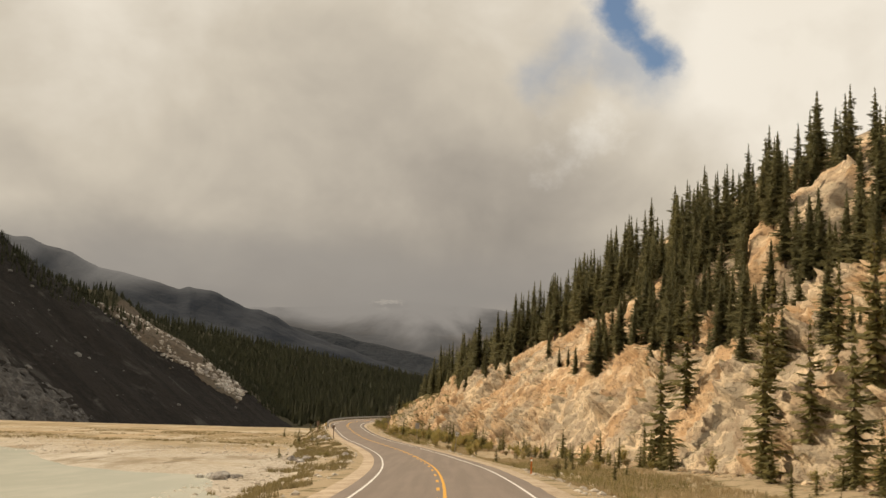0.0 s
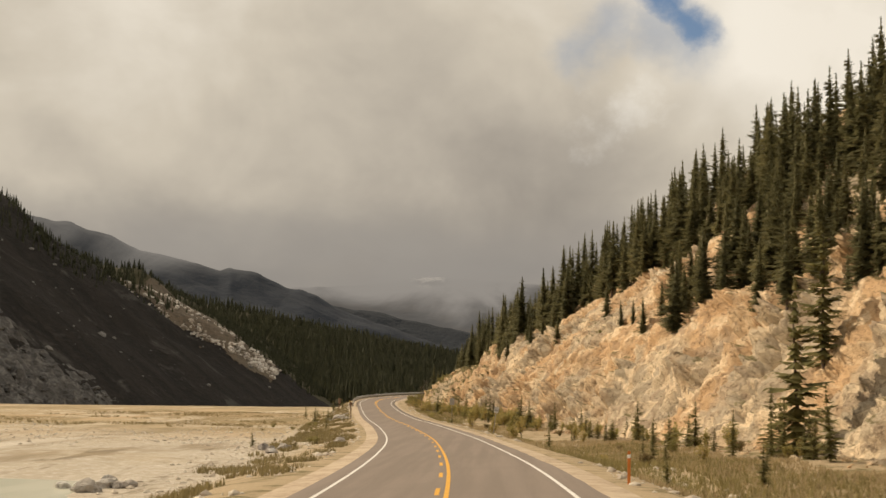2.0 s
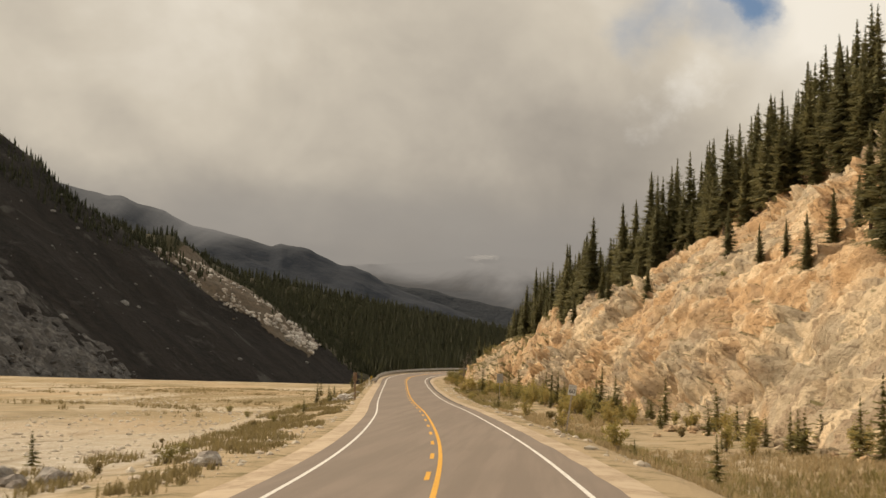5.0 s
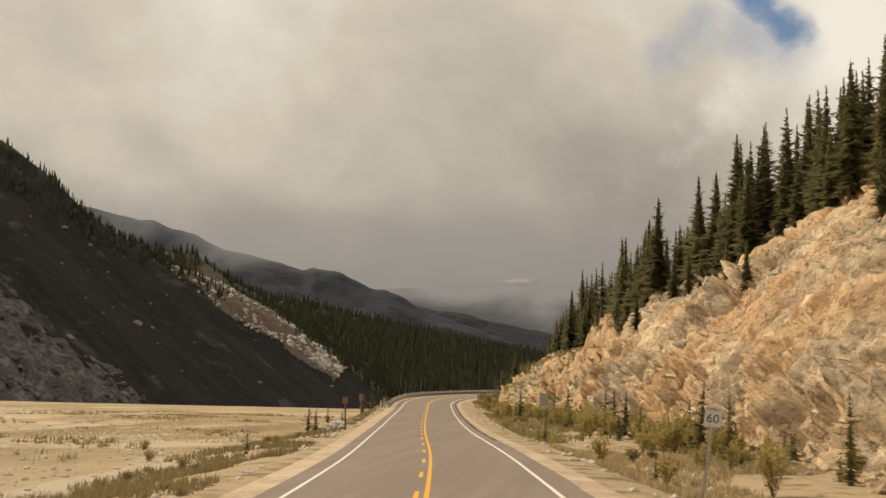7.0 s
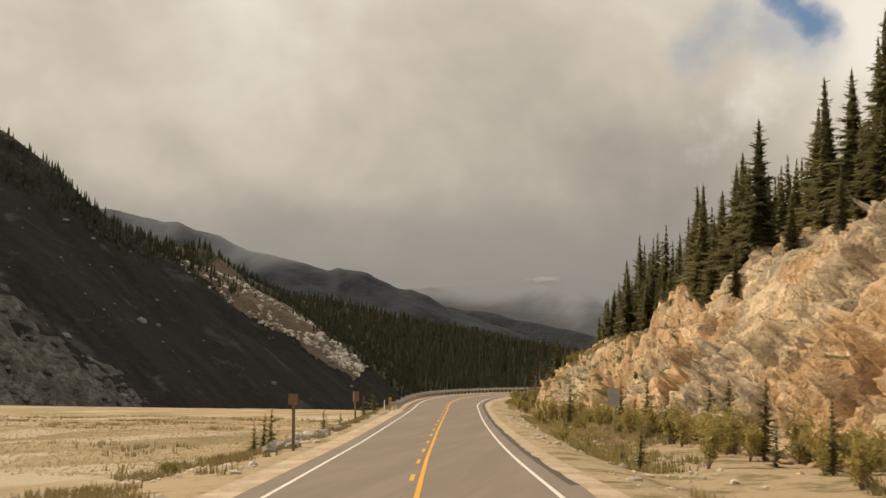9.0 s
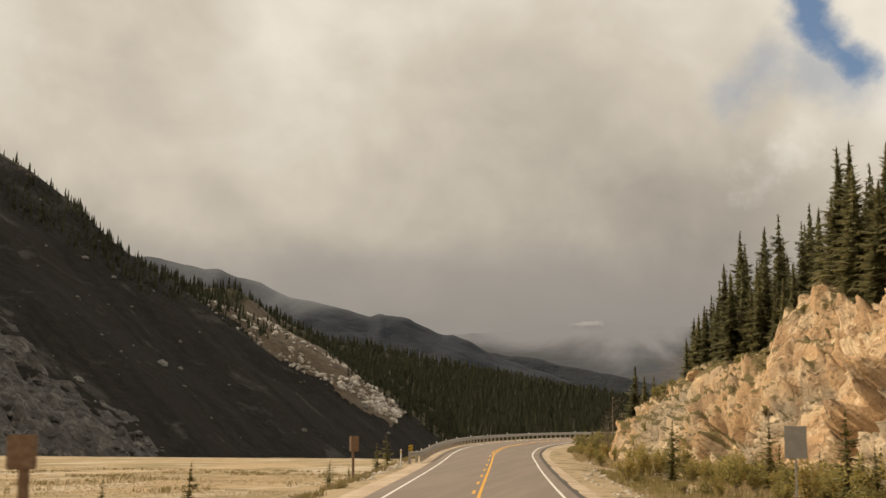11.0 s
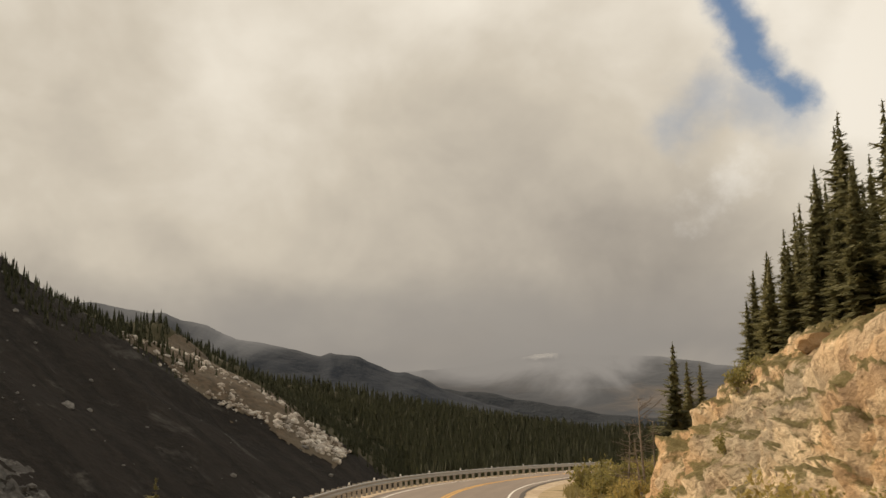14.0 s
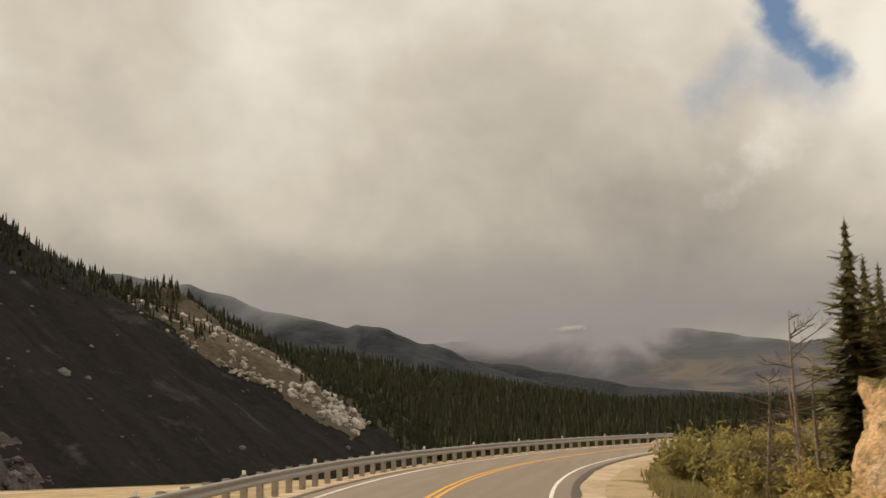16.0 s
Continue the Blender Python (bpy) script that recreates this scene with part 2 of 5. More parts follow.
def make_ground():
    m, n = material("valley_ground")
    p = place(n)
    sep = n.add("ShaderNodeSeparateXYZ", Vector=p)
    x, y, z = sep.outputs
    # gravel flats with braids of milky water marks, then tan meadow further up the valley
    streak = n.add("ShaderNodeMapping", Vector=p, Rotation=(0, 0, 0.35), Scale=(1.0, 0.16, 1)).outputs[0]
    braid = n.noise(streak, 0.05, 5.0, 0.6, 0.8)
    gravel = n.noise(p, 1.6, 5.0, 0.7)
    speck = n.noise(p, 7.0, 4.0, 0.7)
    flats = n.mix(n.step(braid, 0.42, 0.60), (0.55, 0.49, 0.40), (0.43, 0.37, 0.285))
    flats = n.mix(n.step(gravel, 0.45, 0.7), flats, (0.60, 0.55, 0.47))
    flats = n.mix(n.step(n.noise(streak, 0.11, 5.0, 0.65), 0.55, 0.68), flats, (0.29, 0.235, 0.16))
    flats = n.mix(n.step(n.noise(streak, 0.32, 5.0, 0.65), 0.58, 0.66, 0.0, 0.8), flats, (0.17, 0.135, 0.085))
    flats = n.mix(n.step(n.noise(p, 0.9, 4.0, 0.7), 0.60, 0.72, 0.0, 0.7), flats, (0.24, 0.20, 0.15))
    meadow = n.mix(n.step(n.noise(streak, 0.16, 5.0, 0.65), 0.40, 0.60), (0.39, 0.30, 0.175), (0.265, 0.205, 0.11))
    meadow = n.mix(n.step(n.noise(streak, 0.045, 4.0, 0.6), 0.50, 0.60), meadow, (0.43, 0.315, 0.185))
    meadow = n.mix(n.step(n.noise(streak, 0.07, 4.0, 0.6, 0.9), 0.52, 0.60, 0.0, 0.85), meadow, (0.50, 0.42, 0.31))
    meadow = n.mix(n.step(n.noise(p, 0.13, 4.0, 0.65, 0.6), 0.54, 0.66, 0.0, 0.75), meadow, (0.185, 0.145, 0.07))
    meadow = n.mix(n.step(speck, 0.5, 0.75), meadow, (0.42, 0.35, 0.235))
    wet = n.math("ADD", y, n.math("MULTIPLY", braid, 120))
    col = n.mix(n.step(wet, 205.0, 275.0), flats, meadow)
    # the verge beside the road carries soil and thin grass
    soil = n.mix(n.step(n.noise(p, 0.5, 5.0, 0.65), 0.48, 0.66), (0.40, 0.31, 0.195), (0.17, 0.14, 0.065))
    high = n.step(n.math("ADD", z, n.math("MULTIPLY", n.noise(p, 0.25, 4.0), 0.9)), -1.35, -0.75)
    col = n.mix(high, col, soil)
    col = n.mix(n.step(speck, 0.4, 0.8, 0.0, 0.35), col, (0.16, 0.12, 0.075))
    finish(n, col, 0.95, n.math("ADD", gravel, n.math("MULTIPLY", speck, 0.4)), 0.7, 0.25, spec=0.15)
    return m


def make_asphalt():
    m, n = material("asphalt")
    p = place(n)
    grain = n.noise(p, 45.0, 3.0, 0.7)
    wear = n.noise(n.add("ShaderNodeMapping", Vector=p, Rotation=(0, 0, 0.1), Scale=(1.6, 0.05, 1)).outputs[0], 0.9, 4.0, 0.6)
    broad = n.noise(p, 0.12, 4.0, 0.6)
    col = n.mix(n.step(wear, 0.35, 0.65), (0.160, 0.126, 0.100), (0.198, 0.158, 0.127))
    col = n.mix(n.step(broad, 0.45, 0.7, 0.0, 0.5), col, (0.155, 0.124, 0.100))
    col = n.mix(n.step(grain, 0.3, 0.8, 0.0, 0.35), col, (0.30, 0.245, 0.20))
    finish(n, col, 0.85, grain, 0.25, 0.01, spec=0.3)
    return m


def make_speckled(name, a, b, scale=3.0, rough=0.9, bump=0.4, dist=0.03, metal=0.0, c=None):
    m, n = material(name)
    p = place(n)
    f, g = n.noise(p, scale, 5.0, 0.65), n.noise(p, scale * 0.13, 3.0, 0.6)
    col = n.mix(n.step(f, 0.35, 0.68), a, b)
    if c:
        col = n.mix(n.step(g, 0.42, 0.64), col, c)
    finish(n, col, rough, f, bump, dist, metal, spec=0.3)
    return m


ground_mat = make_ground()
asphalt_mat = make_asphalt()
shoulder_mat = make_speckled("gravel_shoulder", (0.44, 0.34, 0.235), (0.28, 0.21, 0.14), 3.5, c=(0.47, 0.375, 0.265))
white_paint = make_speckled("white_road_paint", (0.72, 0.70, 0.66), (0.55, 0.52, 0.47), 6.0, 0.7, 0.1)
yellow_paint = make_speckled("yellow_road_paint", (0.68, 0.36, 0.035), (0.55, 0.28, 0.03), 6.0, 0.7, 0.1)


def make_slope():
    """Scree with its shade put into near-black colours: streaks down the fall line, grey smears of bare stone."""
    m, n = material("shaded_scree")
    p = place(n)
    fall = n.add("ShaderNodeCombineXYZ", X=n.vmath("DOT_PRODUCT", p, (0.03, 0.08, 0.0)), Y=n.vmath("DOT_PRODUCT", p, (0.014, -0.005, 0.012)), Z=0.0).outputs[0]
    streak = n.noise(fall, 0.9, 4.0, 0.6, 1.6)
    patch = n.noise(p, 0.035, 5.0, 0.65, 0.6)
    fine = n.noise(p, 0.22, 5.0, 0.7)
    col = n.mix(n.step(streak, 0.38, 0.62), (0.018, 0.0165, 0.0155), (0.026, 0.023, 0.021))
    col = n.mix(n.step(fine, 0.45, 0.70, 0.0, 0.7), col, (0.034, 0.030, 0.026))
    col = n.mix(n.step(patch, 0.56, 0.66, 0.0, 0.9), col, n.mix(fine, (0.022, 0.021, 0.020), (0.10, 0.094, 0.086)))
    finish(n, col, 1.0, n.math("ADD", fine, n.math("MULTIPLY", patch, 0.8)), 0.9, 2.5, spec=0.1)
    return m


slope_mat = make_slope()
band_mat = make_speckled("brown_scree", (0.115, 0.085, 0.057), (0.055, 0.045, 0.032), 0.25, 1.0, 0.8, 2.0, c=(0.11, 0.09, 0.065))
forest_floor_mat = make_speckled("forest_floor", (0.030, 0.028, 0.012), (0.06, 0.045, 0.02), 0.3, 1.0, 0.6, 1.0, c=(0.045, 0.04, 0.018))
steel_mat = make_speckled("galvanised_steel", (0.42, 0.41, 0.39), (0.33, 0.32, 0.30), 8.0, 0.5, 0.05, metal=0.7)
bark_mat = make_speckled("spruce_bark", (0.085, 0.062, 0.045), (0.13, 0.10, 0.08), 12.0, 0.95, 0.6)


def make_needles(name, dark, light):
    m, n = material(name)
    tone = n.add("ShaderNodeObjectInfo").outputs["Random"]
    isle = n.add("ShaderNodeNewGeometry").outputs["Random Per Island"]
    p = place(n)
    col = n.mix(n.math("MULTIPLY", n.math("ADD", tone, isle), 0.5), dark, light)
    col = n.mix(n.step(n.noise(p, 1.4, 4.0, 0.6), 0.4, 0.7, 0.0, 0.5), col, (dark[0] * 0.5, dark[1] * 0.5, dark[2] * 0.5))
    leafy(n, col, 0.36)
    return m


needle_mat = make_needles("spruce_needles", (0.125, 0.124, 0.062), (0.29, 0.262, 0.12))
# darker, greyer copy for distant trees: haze is mixed into the needle colour
hazed_needle_mat = make_needles("hazed_spruce_needles", (0.038, 0.044, 0.024), (0.090, 0.090, 0.048))

# ---- building helpers ----
def mesh_object(name, verts, faces, mat, parent=None, smooth=False):
    me = bpy.data.meshes.new(name)
    me.from_pydata([tuple(v) for v in verts], [], [tuple(int(i) for i in f) for f in faces])
    me.materials.append(mat)
    if smooth:
        me.polygons.foreach_set("use_smooth", [True] * len(me.polygons))
    me.update()
    ob = new(name, me)
    if parent:
        ob.parent = parent
    return ob


def grid_object(name, X, Y, Z, mat, smooth=True, parent=None, keep=None):
    rows, cols = X.shape
    verts = np.stack([X.ravel(), Y.ravel(), Z.ravel()], 1)
    idx = np.arange(rows * cols).reshape(rows, cols)
    faces = np.stack([idx[:-1, :-1], idx[:-1, 1:], idx[1:, 1:], idx[1:, :-1]], -1)
    faces = faces[keep] if keep is not None else faces.reshape(-1, 4)
    me = bpy.data.meshes.new(name)
    me.vertices.add(len(verts))
    me.vertices.foreach_set("co", verts.astype(np.float32).ravel())
    me.loops.add(len(faces) * 4)
    me.loops.foreach_set("vertex_index", faces.astype(np.int32).ravel())
    me.polygons.add(len(faces))
    me.polygons.foreach_set("loop_start", np.arange(0, len(faces) * 4, 4, dtype=np.int32))
    me.update(calc_edges=True)
    me.polygons.foreach_set("use_smooth", [smooth] * len(me.polygons))
    me.materials.append(mat)
    ob = new(name, me)
    if parent:
        ob.parent = parent
    return ob


def part(name, bm, mat, parent=None, label="", smooth=False):
    me = bpy.data.meshes.new(name)
    bm.to_mesh(me)
    bm.free()
    me.materials.append(mat)
    if smooth:
        me.polygons.foreach_set("use_smooth", [True] * len(me.polygons))
    ob = new(name, me)
    if parent:
        ob.parent = parent
    if label:
        tagged(ob, label)
    return ob


def box_bm(sx, sy, sz, at=(0, 0, 0), bevel=0.0, turn=None):
    bm = bmesh.new()
    m = Matrix.Translation(at) @ (turn or Matrix()) @ Matrix.Diagonal((sx, sy, sz, 1))
    bmesh.ops.create_cube(bm, size=1.0, matrix=m)
    if bevel:
        bmesh.ops.bevel(bm, geom=bm.edges[:], offset=bevel, segments=2, affect="EDGES")
    return bm


# ---- the line of the road: y along the valley, x and height by smooth interpolation ----
def spline(ys, vs):
    ys, vs = np.array(ys, float), np.array(vs, float)
    slope = np.gradient(vs, ys)

    def at(y):
        y = np.clip(y, ys[0], ys[-1])
        i = np.clip(np.searchsorted(ys, y) - 1, 0, len(ys) - 2)
        h = ys[i + 1] - ys[i]
        t = (y - ys[i]) / h
        return ((2 * t**3 - 3 * t**2 + 1) * vs[i] + (t**3 - 2 * t**2 + t) * h * slope[i] + (-2 * t**3 + 3 * t**2) * vs[i + 1] + (t**3 - t**2) * h * slope[i + 1])

    return at


LINE_Y = [-60, -20, 20, 52, 85, 113, 136, 180, 227, 260, 286, 304, 328, 345, 357, 370, 384, 393, 402, 410]
road_x = spline(LINE_Y, [-3.2, -1.2, 0.3, 0.8, 0.3, -1.0, -2.5, -7.0, -13.1, -17.2, -20.3, -22.4, -25.0, -25.7, -25.2, -23.4, -20.3, -17.6, -14.2, -10.5])
road_z = spline([-60, 4, 32, 60, 83, 134, 165, 193, 239, 265, 298, 346, 393, 450, 520], [0.2, 0.0, -0.18, -0.32, -0.42, -0.72, -0.70, -0.57, -0.22, 0.22, 0.95, 2.65, 4.3, 6.0, 7.0])
bank = spline([-60, 40, 150, 185, 230, 286, 345, 420], [0.04, 0.04, 0.037, 0.034, 0.022, -0.008, -0.012, -0.012])
FLAT = -2.0


def road_frame(ss):
    """Centre points and right-hand directions, at arc lengths counted from the line's start."""
    y = np.linspace(-60, 410, 1900)
    x = road_x(y)
    s = np.concatenate([[0], np.cumsum(np.hypot(np.diff(x), np.diff(y)))])
    yy, xx = np.interp(ss, s, y), np.interp(ss, s, x)
    dx, dy = np.interp(ss, s, np.gradient(x, s)), np.interp(ss, s, np.gradient(y, s))
    k = np.hypot(dx, dy)
    return xx, yy, road_z(yy), dy / k, -dx / k, bank(yy), s[-1]


def strip(name, offs, rise, mat, s0, s1, step, parent=None, wave=0.0):
    ss = np.arange(s0, s1 + step / 2, step)
    xx, yy, zz, rx, ry, bk, _ = road_frame(ss)
    offs = np.array(offs, float)
    rise = np.array(rise, float)
    ragged = wave * smooth_noise(ss / 2.3, ss * 0, ss * 0, 5)[:, None] * (np.abs(offs) == np.abs(offs).max())[None, :]
    o = offs[None, :] + ragged
    return grid_object(name, xx[:, None] + rx[:, None] * o, yy[:, None] + ry[:, None] * o, zz[:, None] + bk[:, None] * np.clip(o, -5, 5) + rise[None, :], mat, True, parent)


ROAD_LEN = float(road_frame(np.array([0.0]))[6])


# ---- ground: one sheet out to the horizon ----
def graded(*stops):
    out = [stops[0][0]]
    for (a, step), (b, _) in zip(stops, stops[1:]):
        while out[-1] + step < b - 1e-6:
            out.append(out[-1] + step)
        out.append(b)
    return np.array(out)


def cliff_foot(y):
    return np.interp(y, [-60, 60, 110, 150, 200, 240, 275, 296, 312, 324, 329, 331.5, 334, 336, 344, 350, 360, 400], [27, 26, 23, 21, 19.5, 18.5, 18.0, 16.0, 13.0, 11.3, 10.5, 11.0, 13.6, 15.0, 14.5, 14.5, 17, 24])


def river_x(y):
    return np.interp(y, [-80, 40, 92, 140, 200, 285], [-26, -23, -36, -58, -95, -190])


def ground_z(v, y):
    x = road_x(y) + v
    rz, bk = road_z(y), bank(y)
    rough = 0.35 * fractal(x, y, 0 * x, 9.0, 4, 11)
    flat = FLAT + 0.5 * fractal(x, y, 0 * x, 60.0, 3, 3) + 0.25 * rough
    flat = np.maximum(flat, FLAT + 0.10 + 0.1 * rough)
    channel = river_x(y)
    dip = np.exp(-(((x - channel) / 15.0) ** 2)) * np.clip((300 - y) / 40, 0, 1)
    flat = flat * (1 - dip) + (FLAT - 0.35) * dip
    edge = rz + bk * np.clip(v, -5, 5) - 0.07
    left = np.clip((-v - 6.2) / 6.5, 0, 1)
    z_left = edge - 0.06 * (left > 0) + (np.minimum(flat, edge - 0.3) - edge) * (left * left * (3 - 2 * left))
    foot = cliff_foot(y)
    k = np.clip((v - 6.2) / 4.0, 0, 1)
    bench = rz - 0.75 + 0.55 * np.clip((v - 10.5) / 8, 0, 1.6) + rough * 0.8
    z_right = edge + (bench - edge) * (k * k * (3 - 2 * k))
    z = np.where(v < 0, z_left, z_right)
    far = np.clip((y - 430) / 120, 0, 1)
    hill = np.clip((v - 45) / 200, 0, 1) * 6
    return z * (1 - far) + (flat + hill) * far


def build_ground():
    ys = graded((-80, 2.0), (440, 8.0), (700, 40.0), (1500, 200.0), (4700, 1))
    vs = graded((-4600, 300), (-1000, 40), (-300, 8), (-60, 2), (-16, 0.5), (16, 1.0), (40, 8), (120, 60), (900, 400), (4600, 1))
    V, Y = np.meshgrid(vs, ys)
    Z = ground_z(V, Y)
    ob = grid_object("ground", road_x(Y) + V, Y, Z, ground_mat)
    return tagged(ob, "pale gravel river flats and tan meadow on the valley floor", "ground", kind="structure")


build_ground()


def build_river():
    """A shallow silty channel over the gravel flats."""
    m, n = material("silty_water")
    p = place(n)
    f = n.noise(n.add("ShaderNodeMapping", Vector=p, Rotation=(0, 0, 0.9), Scale=(1.0, 0.25, 1)).outputs[0], 0.25, 4.0, 0.6)
    finish(n, n.mix(n.step(f, 0.4, 0.65), (0.52, 0.52, 0.41), (0.60, 0.58, 0.46)), 0.22, n.noise(p, 2.5, 3.0), 0.12, 0.05, spec=0.5)
    w, Y = np.meshgrid(np.linspace(-25, 25, 21), np.linspace(-78, 292, 180))
    X = river_x(Y) + w
    ob = grid_object("water", X, Y, np.full(X.shape, FLAT - 0.04), m)
    return tagged(ob, "shallow pale green silty water over the gravel flats", "river", kind="structure")


build_river()

# ---- road ----
road = strip("road", [-4.35, -3.6, -1.8, 0, 1.8, 3.6, 4.45], [0, 0, 0, 0.0, 0, 0, 0], asphalt_mat, 0, ROAD_LEN, 1.5, wave=0.06)
tagged(road, "worn two-lane asphalt highway with painted lines, curving through the valley", "road", kind="structure")
for name, offs, drop in (("shoulder", [-6.0, -5.5, -4.9, -4.3], [-0.20, -0.08, -0.04, -0.015]), ("shoulder", [4.4, 5.0, 5.7, 6.4], [-0.015, -0.04, -0.09, -0.24])):
    ob = strip(name, offs, drop, shoulder_mat, 0, ROAD_LEN, 0.5, wave=0.5)
    tagged(ob, "pale gravel road shoulder beside the asphalt", "road shoulder", kind="structure")


fresh_mat = make_speckled("fresh_dark_asphalt", (0.060, 0.050, 0.042), (0.085, 0.070, 0.058), 6.0, 0.85, 0.3)
strip("edge_strip", [4.2, 4.35, 4.5], [0.005, 0.006, 0.004], fresh_mat, 268, ROAD_LEN, 1.0, road, 0.08)


def line(name, off, width, mat, pieces):
    for s0, s1 in pieces:
        strip(name, [off - width / 2, off + width / 2], [0.006, 0.006], mat, s0, s1, 1.5, road)


line("edge_line", -3.6, 0.13, white_paint, [(0, ROAD_LEN)])
line("edge_line", 3.6, 0.13, white_paint, [(0, ROAD_LEN)])
line("solid_line", 0.12, 0.14, yellow_paint, [(0, ROAD_LEN)])
line("dash", -0.16, 0.14, yellow_paint, [(s, s + 3.0) for s in np.arange(0, 385, 9.0)])
line("solid_line", -0.16, 0.14, yellow_paint, [(385, ROAD_LEN)])


# ---- the valley's far side: a dark scree spur, a boulder slope behind it, forest hills ----
def spur_front(x, y):
    return 0.727 * ((x + 180) * -0.935 + (y - 580) * 0.354)


def spur_back(x, y):
    return 0.605 * (-95 - x) - 0.05 * (y - 780) - 0.45 * np.maximum(y - 770, 0) * np.clip((-x - 240) / 70, 0, 1)


def spur_z(x, y):
    a, b = spur_front(x, y), spur_back(x, y)
    gully = 5.0 * fractal(x * 0.35 + y * 0.94, x * 0.05, 0 * x, 55.0, 2, 21) + 4.0 * fractal(x, y, 0 * x, 34.0, 2, 23)
    k = 5.0
    z = -k * np.log(np.exp(-np.clip(a, -300, 900) / k) + np.exp(-np.clip(b, -300, 900) / k))
    return FLAT + 0.5 + z + gully * np.clip(z / 40, 0, 1)


def forest_z(x, y):
    crest = np.maximum(60, 73 + (-92 - x) * 0.19)
    r = np.clip((y - 860 - 0.10 * (x + 100)) / 800, -0.05, 1.25)
    return FLAT + crest * np.minimum(r, 1.0) - np.clip(r - 1, 0, 1) * 90 + 5 * fractal(x, y, 0 * x, 120.0, 4, 31)


def build_far_side():
    X, Y = np.meshgrid(np.arange(-1000, -60, 6.0), np.arange(330, 1010, 6.0))
    A, B = spur_front(X, Y), spur_back(X, Y)
    Z = spur_z(X, Y)
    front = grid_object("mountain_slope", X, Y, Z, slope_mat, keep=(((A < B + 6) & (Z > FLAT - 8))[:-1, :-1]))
    tagged(front, "steep scree slope above the river flats, coloured dark for its shadow", "mountain slope", kind="structure")
    X, Y = np.meshgrid(np.arange(-700, -60, 4.0), np.arange(560, 1500, 4.0))
    A, B = spur_front(X, Y), spur_back(X, Y)
    Z = spur_z(X, Y)
    ragged = 4 * fractal(X, Y, 0 * X, 30.0, 3, 98)
    low = (Y < 804 + (-138 - X) * 0.6 + 12 * fractal(X, Y, 0 * X, 40.0, 3, 97)) & (X > -230) & (X < -131 + ragged)
    ob = grid_object("wooded_slope", X, Y, Z - 0.1, forest_floor_mat, keep=(((A > B + 2) & ~low)[:-1, :-1]))
    tagged(ob, "dark wooded slope along the mountain spur's crest", "mountain slope", kind="structure")
    X, Y = np.meshgrid(np.arange(-240, -120, 1.2), np.arange(700, 900, 1.6))
    A, B = spur_front(X, Y), spur_back(X, Y)
    Z = spur_z(X, Y)
    ragged = 4 * fractal(X, Y, 0 * X, 30.0, 5, 98)
    low = (Y < 804 + (-138 - X) * 0.6 + 12 * fractal(X, Y, 0 * X, 40.0, 3, 97)) & (X > -230 + ragged) & (X < -131 + ragged)
    back = grid_object("boulder_slope", X, Y, Z + 0.3, band_mat, keep=(((A > B - 4 - 2.5 * np.clip((X + 200) / 60, 0, 1) + ragged) & (Z > FLAT - 8) & low)[:-1, :-1]))
    tagged(back, "brown sunlit slope strewn with pale boulders", "mountain slope", kind="structure")
    X, Y = np.meshgrid(np.arange(-900, 900, 15.0), np.arange(780, 2100, 15.0))
    ob = grid_object("forest_hill", X, Y, forest_z(X, Y), forest_floor_mat)
    tagged(ob, "low hills covered with dark spruce forest", "hill", kind="structure")


build_far_side()


# ---- the rock cliff and wooded hill beside the road ----
def hill_profile(d, y):
    """Height over the cliff's foot, d metres in from it."""
    h1 = np.interp(y, [-60, 100, 150, 210, 280, 300, 312, 320, 326, 335, 347, 360, 400], [9, 10, 11, 13, 12.5, 8.5, 6.5, 5.5, 6.0, 6.3, 7.5, 6, 3])
    d1 = h1 / np.interp(y, [100, 150, 285, 310, 320, 326, 331, 335, 340, 347, 400], [1.3, 1.6, 1.65, 1.35, 1.6, 2.2, 3.4, 3.8, 1.8, 1.6, 1.2])
    s2 = np.interp(y, [0, 120, 200, 290, 312, 335, 350], [0.72, 0.85, 0.90, 0.80, 0.74, 0.55, 0.60])
    z = np.where(d < d1, d * h1 / d1, h1 + (np.minimum(d, d1 + 42) - d1) * s2 + np.clip(d - d1 - 42, 0, 400) * 0.5)
    # towards its end the hill is a gently tilted top cut off by the road's face
    x = road_x(y) + cliff_foot(y) + d
    top = 9.6 + 0.42 * (x + 6.1) + 0.05 * (y - 324) - (road_z(y) - 0.6)
    top = top - 0.36 * np.clip(-10.0 - x, 0, 5) * np.clip((y - 319) / 6, 0, 1)
    face = d * np.interp(y, [290, 312, 320, 326, 331, 335, 340, 347], [1.5, 1.35, 1.5, 2.2, 3.4, 3.8, 1.8, 1.6])
    k = 0.5
    tip = -k * np.log(np.exp(-np.clip(top, -5, 60) / k) + np.exp(-np.clip(face, -5, 60) / k))
    w = np.clip((y - 276) / 20, 0, 1)
    w = w * w * (3 - 2 * w) * np.clip((60 - d) / 30, 0, 1)
    return z * (1 - w) + tip * w


def groove(y, z, y0, lean, half, low, high):
    """A cleft that runs up the face."""
    return np.exp(-(((y - y0 - lean * z) / half) ** 2)) * np.clip((z - low) / 1.5, 0, 1) * np.clip((high - z) / 2.0, 0, 1)


